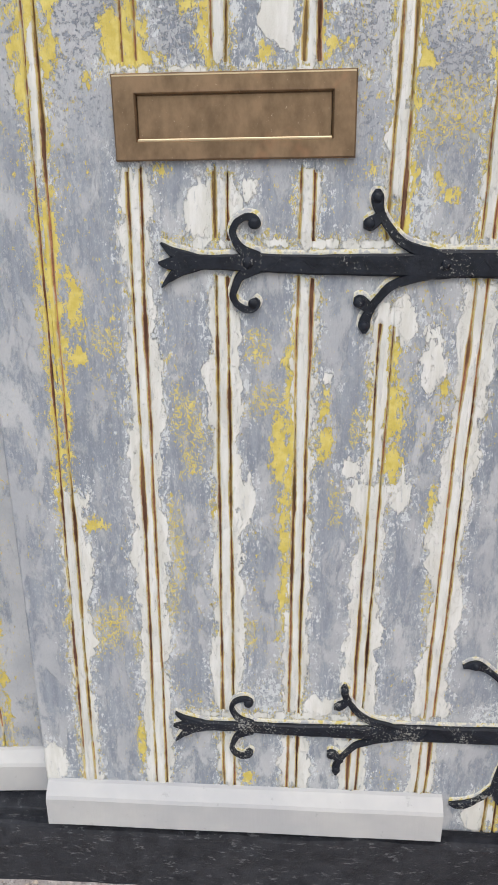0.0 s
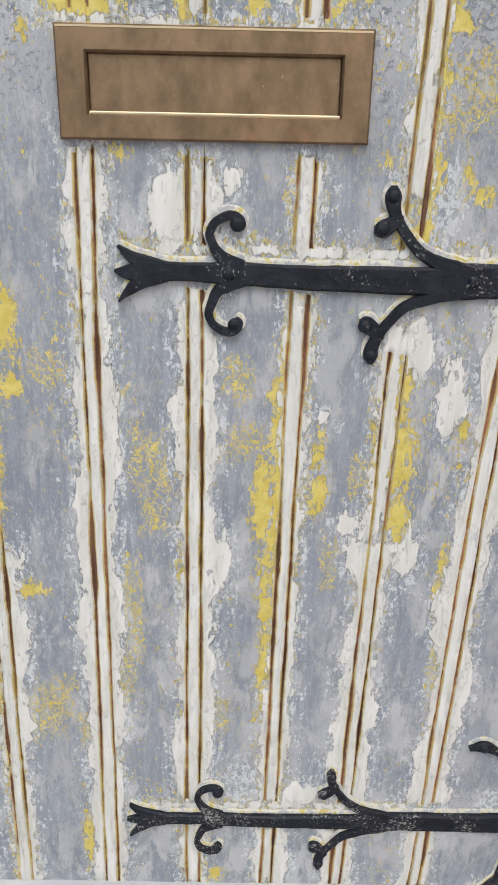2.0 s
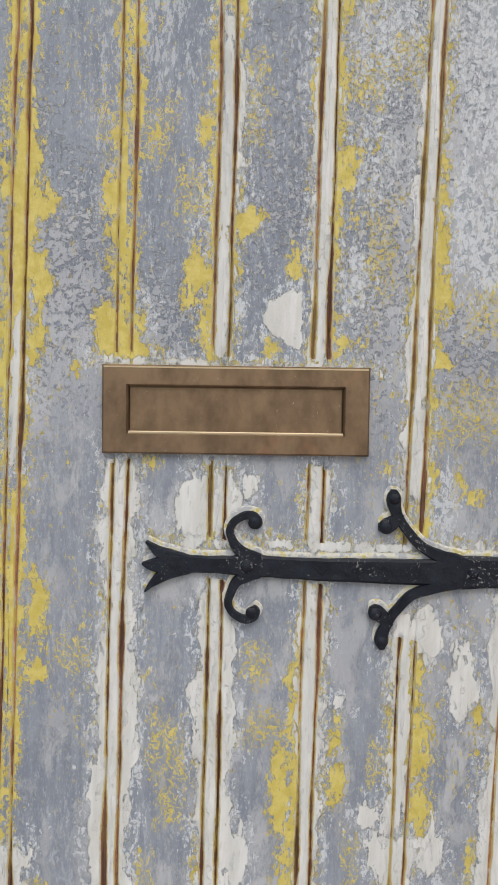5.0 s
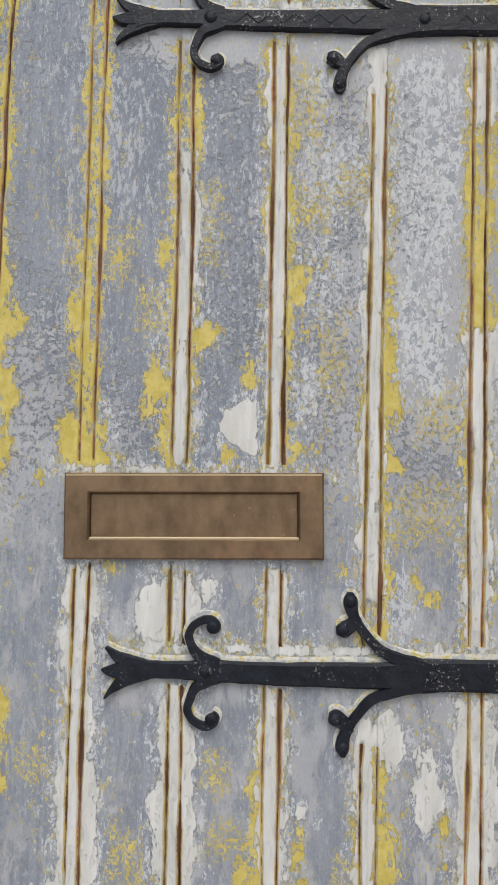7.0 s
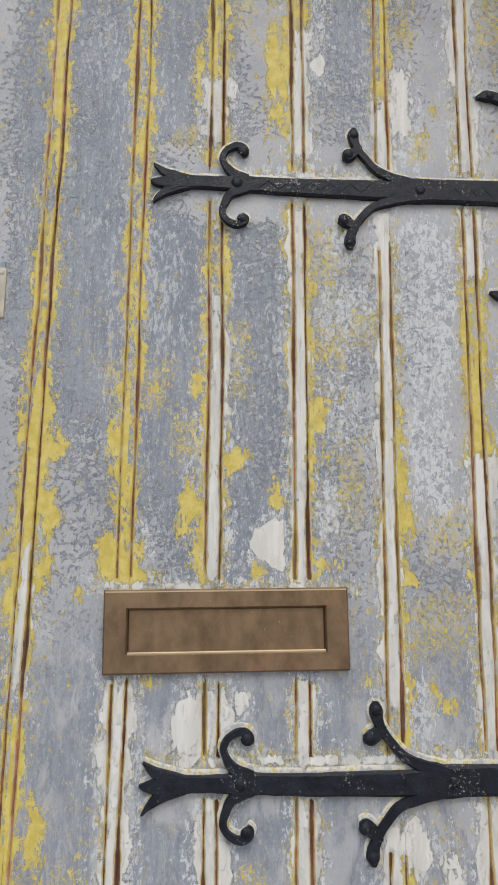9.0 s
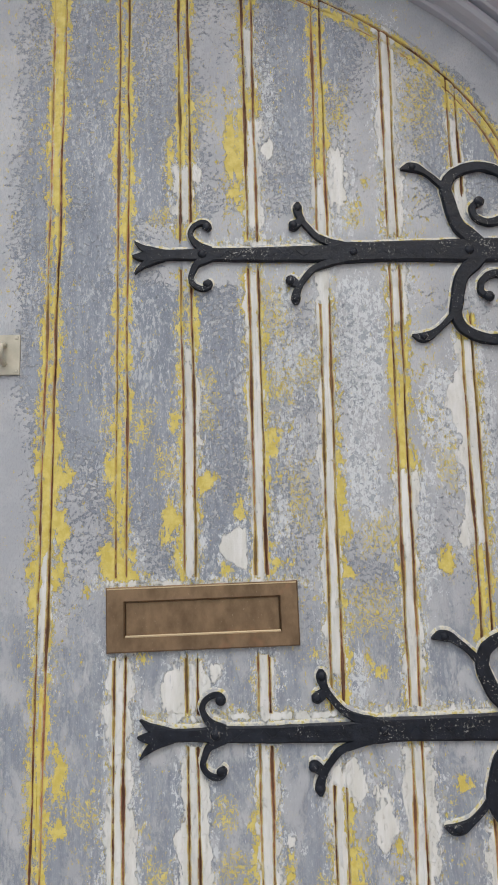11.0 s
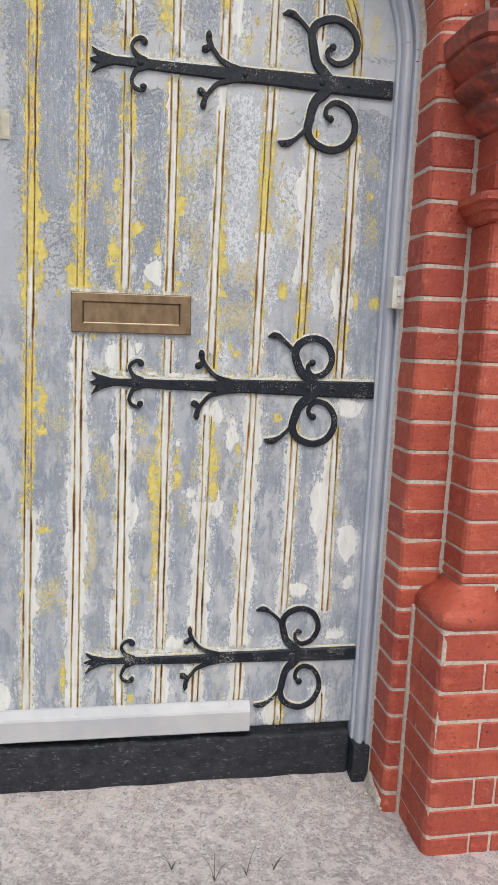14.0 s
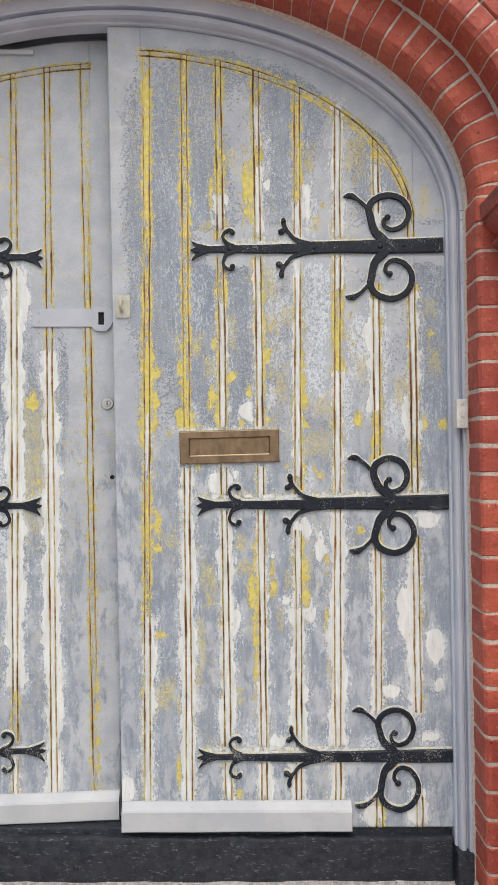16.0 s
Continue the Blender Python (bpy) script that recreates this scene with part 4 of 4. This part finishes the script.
MOULD = [(0.000, 0.035), (0.000, -0.012), (0.003, -0.016), (0.007, -0.016), (0.008, -0.030), (0.012, -0.040), (0.018, -0.045), (0.025, -0.043), (0.029, -0.036), (0.031, -0.030),
         (0.034, -0.030), (0.035, -0.048), (0.038, -0.051), (0.074, -0.052), (0.074, 0.035)]
frame_thing = tagged(new("door_frame"), "grey painted moulded timber door frame with an arched head", "door frame", kind="structure")
FA, FB, FZ = 1.046, 0.626, 2.035
for side in (1, -1):
    path = [((side * FA, 0.14), (side, 0))] + [((side * x, z), (side * nx, nz)) for (x, z), (nx, nz) in arch_path(FA, FB, FZ, None, 4, 0.0, 0.0492)]
    part("jamb", sweep(path, MOULD), FRAME_GREY, frame_thing)
part("arched_head", sweep(arch_path(FA, FB, FZ, None, 90, 0.05, math.pi - 0.05), MOULD), FRAME_GREY, frame_thing)

part("door_stop", sweep(arch_path(FA, FB, FZ, None, 60, 0.1, math.pi - 0.1), [(-0.10, 0.135), (0.07, 0.135), (0.07, 0.155), (-0.10, 0.155)]), FRAME_GREY, frame_thing)

# an open joint where the arched head meets each jamb
for side in (1, -1):
    for z, tall in ((2.021, 0.0012), (2.049, 0.0009)):
        x0, x1 = sorted((side * 1.082, side * 1.117))
        part("joint_crack", block(x0, x1, -0.0524, -0.048, z, z + tall), VOID, frame_thing)
    x0, x1 = sorted((side * 1.0925, side * 1.0935))
    part("joint_crack", block(x0, x1, -0.0524, -0.048, 2.0222, 2.0488), VOID, frame_thing)

keeper = part("latch_box", block(1.056, 1.089, -0.072, -0.030, 1.397, 1.482, 0.003), CREAM, None)
tagged(keeper, "small cream painted box screwed to the door frame", "latch box")
part("button", block(1.067, 1.078, -0.078, -0.070, 1.430, 1.446, 0.003), CREAM, keeper)
for z in (1.410, 1.469):
    part("screw", dome(bmesh.new(), 1.0725, z, -0.0705, 0.0085, 0.0035, 12), CREAM, keeper)
    for lean in (-1, 1):
        slot = bmesh.new()
        ribbon(slot, [(1.0725 - 0.007 * lean, z - 0.007, 0.0014), (1.0725, z, 0.0014), (1.0725 + 0.007 * lean, z + 0.007, 0.0014)], -0.0735, 0.0008, 2)
        part("screw_slot", slot, DULL, keeper)

step = tagged(new("threshold"), "black painted chipped threshold step under the doors", "step", kind="structure")


def rough_block(x0, x1, y0, y1, z0, z1, bevel, amount, cuts):
    bm = block(x0, x1, y0, y1, z0, z1, bevel)
    bmesh.ops.subdivide_edges(bm, edges=[e for e in bm.edges if e.calc_length() > 0.05], cuts=cuts, use_grid_fill=True)
    for v in bm.verts:
        v.co += Vector((0, 1, 1)) * amount * noise.noise(v.co * 14)
    return bm


part("riser", rough_block(-1.06, 1.043, -0.012, 0.2, -0.03, 0.164, 0.009, 0.005, 24), STEP, step)
part("ledge", rough_block(-1.06, 1.043, 0.010, 0.2, 0.160, 0.183, 0.004, 0.002, 6), STEP, step)
for side in (1, -1):
    x0, x1 = sorted((side * 1.043, side * 1.116))
    part("foot_block", rough_block(x0, x1, -0.056, 0.1, -0.03, 0.141, 0.006, 0.004, 4), STEP, step)


def ground():
    def spread(near, far):
        d = [0.0]
        while d[-1] < near:
            d.append(d[-1] + 0.02)
        while d[-1] < far:
            d.append(d[-1] * 1.5)
        return d

    xs = [-v for v in spread(1.6, 400)[:0:-1]] + spread(1.6, 400)
    ys = [-v for v in spread(1.2, 400)[:0:-1]] + [0.0] + [0.2, 0.6, 3.0, 30.0, 400.0]
    bm = bmesh.new()
    rows = []
    for y in ys:
        row = []
        for x in xs:
            rise = 0.034 * max(0.0, min(1.0, (y + 0.26) / 0.26)) if abs(x) < 1.09 else 0.012 * max(0.0, min(1.0, (y + 0.26) / 0.26))
            w = 0.004 * noise.noise((x * 6, y * 6, 0)) + 0.002 * noise.noise((x * 30, y * 30, 2)) if abs(x) < 3 and y > -3 else 0
            row.append(bm.verts.new((x, y, rise + w)))
        rows.append(row)
    for a, b in zip(rows, rows[1:]):
        for k in range(len(xs) - 1):
            bm.faces.new((a[k], a[k + 1], b[k + 1], b[k]))
    return tagged(part("ground", bm, CONCRETE, None, smooth=True), "worn pale concrete ground with exposed grit", "ground", kind="structure")


ground()


def weed(x, y, seed):
    rnd = random.Random(seed)
    thing = tagged(new("weed"), "dry dark weed stalk on the concrete", "weed", group="weeds on the concrete")
    thing.location = (x, y, 0.0)
    for k in range(4):
        bm = bmesh.new()
        a, h = rnd.uniform(0, 6.28), rnd.uniform(0.03, 0.06)
        line = smooth_line([(0, 0, 0), (0.3 * h * math.cos(a), 0.3 * h * math.sin(a), 0.6 * h), (0.8 * h * math.cos(a), 0.8 * h * math.sin(a), h)], 4)
        rings = []
        for n, p in enumerate(line):
            r = 0.0012 * (1 - 0.7 * n / len(line))
            rings.append([(p[0] + r * math.cos(t), p[1] + r * math.sin(t), p[2]) for t in (0, 2.09, 4.19)])
        part("stalk", loft(bm, rings), WEED, thing)


WEED = Nodes("dry_weed").finish((0.05, 0.05, 0.03), 0.8)
for k, (x, y) in enumerate(((0.50, -0.31), (0.68, -0.35), (0.75, -0.34), (0.60, -0.36))):
    weed(x, y, k)

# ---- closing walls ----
# added box that closes the back; its dark colour stands for indoor shade
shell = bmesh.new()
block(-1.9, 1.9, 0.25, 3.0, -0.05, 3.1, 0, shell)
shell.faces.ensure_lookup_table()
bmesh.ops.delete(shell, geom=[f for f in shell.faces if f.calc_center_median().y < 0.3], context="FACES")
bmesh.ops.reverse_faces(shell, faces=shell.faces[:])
tagged(part("wall_inner", shell, DIM), "plain added shell behind the doors, its shade put into a dark colour", "wall", kind="structure")

# ---- brickwork ----
COURSE, JOINT = 0.079, 0.0072
NIB_X, NIB_B, SPRING = 1.112, 0.704, 2.054
wall_1 = tagged(new("wall_1"), "red painted brick wall with a stepped arch, capital and plinth", "wall", kind="structure")
outer_path = arch_path(NIB_X, NIB_B, SPRING, -0.05, 60)
part("masonry", sweep(outer_path, [(0.16, -0.262), (4.0, -0.262), (4.0, 0.25), (0.16, 0.25)]), BRICK, wall_1)
NIB = [(-0.018, -0.030), (-0.018, -0.146), (-0.016, -0.158), (-0.010, -0.165), (0.000, -0.168), (0.090, -0.168), (0.096, -0.165), (0.096, 0.02), (0.004, 0.02)]
NIB_ARCH = [(-0.012, -0.030), (-0.012, -0.130), (-0.007, -0.148), (0.004, -0.161), (0.020, -0.167), (0.090, -0.168), (0.096, -0.165), (0.096, 0.02), (0.004, 0.02)]
PIER = [(0.104, -0.10), (0.104, -0.244), (0.109, -0.262), (0.122, -0.273), (0.140, -0.277), (0.172, -0.277), (0.178, -0.266), (0.184, -0.277), (0.318, -0.277), (0.322, -0.272), (0.322, -0.10)]


def inset(profile, d):
    cx = sum(p[0] for p in profile) / len(profile)
    cy = sum(p[1] for p in profile) / len(profile)
    return [(n + d * (1 if n < cx else -1), y + d * (1 if y < cy else -1)) for n, y in profile]


for side in (1, -1):
    part("mortar_bed", sweep([((side * NIB_X, -0.05), (side, 0)), ((side * NIB_X, SPRING), (side, 0))], inset(NIB, 0.0022)), MORTAR, wall_1)
part("mortar_bed", sweep(arch_path(NIB_X, NIB_B, SPRING, None, 60), inset(NIB_ARCH, 0.0022)), MORTAR, wall_1)
part("mortar_bed", sweep(arch_path(NIB_X, NIB_B, SPRING, None, 60), inset(PIER, 0.0022)), MORTAR, wall_1)


part("mortar_seam", sweep(outer_path, [(0.093, -0.1), (0.093, -0.1655), (0.107, -0.1685), (0.107, -0.1)]), MORTAR, wall_1)
part("mortar_fillet", sweep(outer_path, [(-0.024, -0.03), (-0.023, -0.0535), (-0.018, -0.062), (-0.012, -0.066), (-0.006, -0.03)]), MORTAR, wall_1)


for side in (1, -1):
    x0, x1 = sorted((side * 1.136, side * 1.147))
    part("mortar_fillet", rough_block(x0, x1, -0.178, -0.12, -0.03, 0.612, 0.004, 0.004, 20), MORTAR, wall_1)


def haunch(side):
    """A low smear of mortar run into the corner between the jamb and the ground."""
    bm = bmesh.new()
    rings = []
    for k in range(24):
        y = -0.05 - 0.105 * k / 23
        h = 0.030 + 0.010 * noise.noise((y * 40, side, 0.4)) - 0.028 * k / 23
        w = 0.018 + 0.008 * noise.noise((y * 35, side, 3.1)) - 0.006 * k / 23
        rings.append([(side * (1.110 + dx), y, z) for dx, z in ((0.0, 0.0), (-0.018 - w, 0.010), (-0.018 - w * 0.6, 0.028), (-0.018 - w * 0.25, 0.032 + h * 0.3), (-0.019, 0.034 + h), (0.0, 0.034 + h))])
    loft(bm, rings)
    bmesh.ops.recalc_face_normals(bm, faces=bm.faces[:])
    return part("mortar_haunch", bm, MORTAR, wall_1, smooth=True)


for side in (1, -1):
    haunch(side)


def wobble(bm, seed, amount):
    for v in bm.verts:
        v.co += Vector(noise.noise_vector(v.co * 25 + Vector((seed, 0, 0)))) * amount
    return bm


def jamb_bricks():
    """Splayed bricks up the jamb, course by course."""
    beds = [-0.02, 0.061, 0.139, 0.216, 0.292, 0.370, 0.447, 0.524, 0.598, 0.660] + [k * COURSE for k in range(9, 27)]
    for k, (low, high) in enumerate(zip(beds, beds[1:])):
        z0, z1 = low + JOINT / 2, high - JOINT / 2
        rings = [[(NIB_X + n, y, z) for n, y in NIB] for z in (z0, z0 + 0.004, z0 + 0.03, z1 - 0.004, z1)]
        for ring in (0, 4):
            rings[ring] = [(x + 0.003 if i < 5 else x, y + (0.003 if y < -0.1 else 0), z) for i, (x, y, z) in enumerate(rings[ring])]
        bm = loft(bmesh.new(), rings)
        bmesh.ops.recalc_face_normals(bm, faces=bm.faces[:])
        part("brick", wobble(bm, k * 3.1, 0.003), BRICK, wall_1)


def arch_bricks(profile, pitch, reach, begin=0.0):
    """Wedge bricks round the arch."""
    middle = profile[3][0]
    fine = arch_path(NIB_X, NIB_B, SPRING, None, 1200)
    at = np.array([(x + nx * middle, z + nz * middle) for (x, z), (nx, nz) in fine])
    run = np.concatenate([[0], np.cumsum(np.linalg.norm(np.diff(at, axis=0), axis=1))])
    s = begin * pitch
    while s < run[-1] * reach:
        rings = []
        for q in (s + JOINT * 0.33, s + JOINT * 0.33 + 0.003, s + pitch / 2, s + pitch - JOINT * 0.33 - 0.003, s + pitch - JOINT * 0.33):
            i = min(int(np.searchsorted(run, q)), len(fine) - 1)
            (x, z), (nx, nz) = fine[i]
            rings.append([(x + nx * n, y, z + nz * n) for n, y in profile])
        for ring in (0, 4):
            rings[ring] = [(x, y + (0.003 if y < -0.11 else 0), z) for x, y, z in rings[ring]]
        bm = loft(bmesh.new(), rings)
        bmesh.ops.recalc_face_normals(bm, faces=bm.faces[:])
        part("brick", wobble(bm, s * 9.7, 0.003), BRICK, wall_1)
        s += pitch


jamb_bricks()
arch_bricks(NIB_ARCH, 0.0585, 0.68, -0.5)
arch_bricks(PIER, 0.062, 0.68)

# the pier: plinth, moulded course, shaft, band and capital
LEFT, FRONT = 1.216, -0.277
PLINTH_LEFT, PLINTH_FRONT = 1.144, -0.342


def outline(left, front, right=2.2, back=-0.12, cut=0.014):
    return [(left, back), (left, front + cut), (left + cut * 0.3, front + cut * 0.3), (left + cut, front), (right, front), (right, back)]


def course_bricks(z0, z1, left, front, lengths, cut, split=False):
    """One course of a pier; split: the corner brick is a header with another brick behind it on the return face."""
    x = left
    lo, hi = z0 + JOINT / 2, z1 - JOINT / 2
    for n, length in enumerate(lengths):
        a, b = x + (JOINT / 2 if n else 0), x + length - JOINT / 2
        bm = bmesh.new()
        back = front + 0.108 if split and n == 0 else -0.12
        if n == 0:
            ring = [(a, back), (a, front + cut), (a + cut * 0.35, front + cut * 0.35), (a + cut, front), (b, front), (b, back)]
        else:
            ring = [(a, back), (a, front + 0.003), (a + 0.003, front), (b - 0.003, front), (b, front + 0.003), (b, back)]
        small = [(px + 0.003 if px == a else px, py + 0.003 if py < -0.121 and py != back else py) for px, py in ring]
        loft(bm, [[(px, py, z) for px, py in r] for r, z in ((small, lo), (ring, lo + 0.004), (ring, hi - 0.004), (small, hi))])
        bmesh.ops.recalc_face_normals(bm, faces=bm.faces[:])
        part("brick", wobble(bm, z0 * 31 + n * 5, 0.0024), BRICK, wall_1)
        if split and n == 0:
            part("brick", wobble(block(a, b, back + JOINT, -0.10, lo, hi, 0.003), z0 * 17, 0.0024), BRICK, wall_1)
        x += length


def stacked(name, levels, material, left=LEFT, front=FRONT, cut=0.014):
    """A moulded stone or brick member from heights and projections."""
    rings = [[(x, y, z) for x, y in outline(left - p * 1.25, front - p, 1.9, cut=cut + p * 0.45)] for z, p in levels]
    bm = loft(bmesh.new(), rings)
    bmesh.ops.recalc_face_normals(bm, faces=bm.faces[:])
    return part(name, wobble(bm, 7.0, 0.0015), material, wall_1)


stacked("mortar_bed", [(-0.05, -0.003), (0.61, -0.003)], MORTAR, PLINTH_LEFT, PLINTH_FRONT)
stacked("mortar_bed", [(0.60, -0.003), (2.06, -0.003)], MORTAR)
PLINTH_TOP = 0.604
for k in range(8):
    course_bricks(PLINTH_TOP - (k + 1) * COURSE, PLINTH_TOP - k * COURSE, PLINTH_LEFT, PLINTH_FRONT, ((0.225, 0.225, 0.225), (0.124, 0.225, 0.225) if k == 1 else (0.124, 0.059, 0.225))[k % 2], 0.018, k % 2 == 1)


def moulded_course():
    """Plinth bricks with a hollow moulding between the plinth and the shaft."""
    x = PLINTH_LEFT
    for n, length in enumerate((0.165, 0.225, 0.225)):
        a, b = x + (JOINT / 2 if n else 0), x + length - JOINT / 2
        rings = []
        for z, p in ((0.607, 0.061), (0.612, 0.066), (0.630, 0.067), (0.640, 0.065), (0.650, 0.060), (0.659, 0.051), (0.667, 0.039), (0.675, 0.026), (0.684, 0.015), (0.693, 0.008), (0.700, 0.004)):
            left = LEFT - p * 1.1 if n == 0 else a
            rings.append([(left, -0.12, z), (left, FRONT - p + 0.026, z), (left + 0.008, FRONT - p + 0.008, z), (left + 0.026, FRONT - p, z), (b, FRONT - p, z), (b, -0.12, z)])
        bm = loft(bmesh.new(), rings)
        bmesh.ops.recalc_face_normals(bm, faces=bm.faces[:])
        part("moulded_brick", wobble(bm, n * 5.0, 0.003), BRICK, wall_1, smooth=True)
        x += length


moulded_course()
course_bricks(0.702, 9 * COURSE + 0.018, LEFT, FRONT, (0.15, 0.225, 0.225), 0.014)
for k in range(9, 23):
    z0, z1 = k * COURSE, (k + 1) * COURSE
    if k in (20, 21) or z0 > 1.79:
        z0, z1 = (1.672, 1.743) if k == 20 else (1.743, 1.814) if k == 21 else (9, 9)
    elif k == 19:
        continue
    if z0 < 5:
        course_bricks(z0 + (0.018 if k == 9 else 0), min(z1, 1.815), LEFT, FRONT, ((0.112, 0.225, 0.225), (0.225, 0.225, 0.225))[k % 2], 0.014)
course_bricks(19 * COURSE, 1.604, LEFT, FRONT, (0.18, 0.225, 0.225), 0.014)
stacked("moulded_band", [(1.600, 0.0), (1.606, 0.012), (1.622, 0.014), (1.626, 0.022), (1.640, 0.026), (1.646, 0.034), (1.664, 0.034), (1.672, 0.008)], BRICK)
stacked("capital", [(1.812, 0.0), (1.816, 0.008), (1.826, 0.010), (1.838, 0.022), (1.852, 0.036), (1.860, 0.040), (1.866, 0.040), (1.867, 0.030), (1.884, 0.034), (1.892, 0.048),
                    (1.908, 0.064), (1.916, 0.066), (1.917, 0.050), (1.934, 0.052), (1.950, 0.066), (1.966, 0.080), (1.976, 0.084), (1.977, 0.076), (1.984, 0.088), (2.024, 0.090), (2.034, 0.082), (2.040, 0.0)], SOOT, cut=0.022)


def grit():
    """Crumbs of mortar and stone lying along the foot of the step and the jamb."""
    rnd = random.Random(5)
    bm = bmesh.new()
    for k in range(520):
        x = rnd.uniform(-0.6, 1.1)
        y = -0.018 - abs(rnd.gauss(0, 0.06)) - (0.05 if x > 1.03 else 0)
        r = rnd.uniform(0.0015, 0.0055)
        z = 0.034 * max(0.0, min(1.0, (y + 0.26) / 0.26))
        made = bmesh.ops.create_icosphere(bm, subdivisions=1, radius=r)["verts"]
        for v in made:
            v.co = Vector((x, y, z + r * 0.4)) + Vector((v.co.x * rnd.uniform(0.7, 1.4), v.co.y, v.co.z * 0.7))
    return tagged(part("grit", bm, MORTAR), "pale crumbs of mortar and grit along the step", "grit", kind="stuff")


grit()
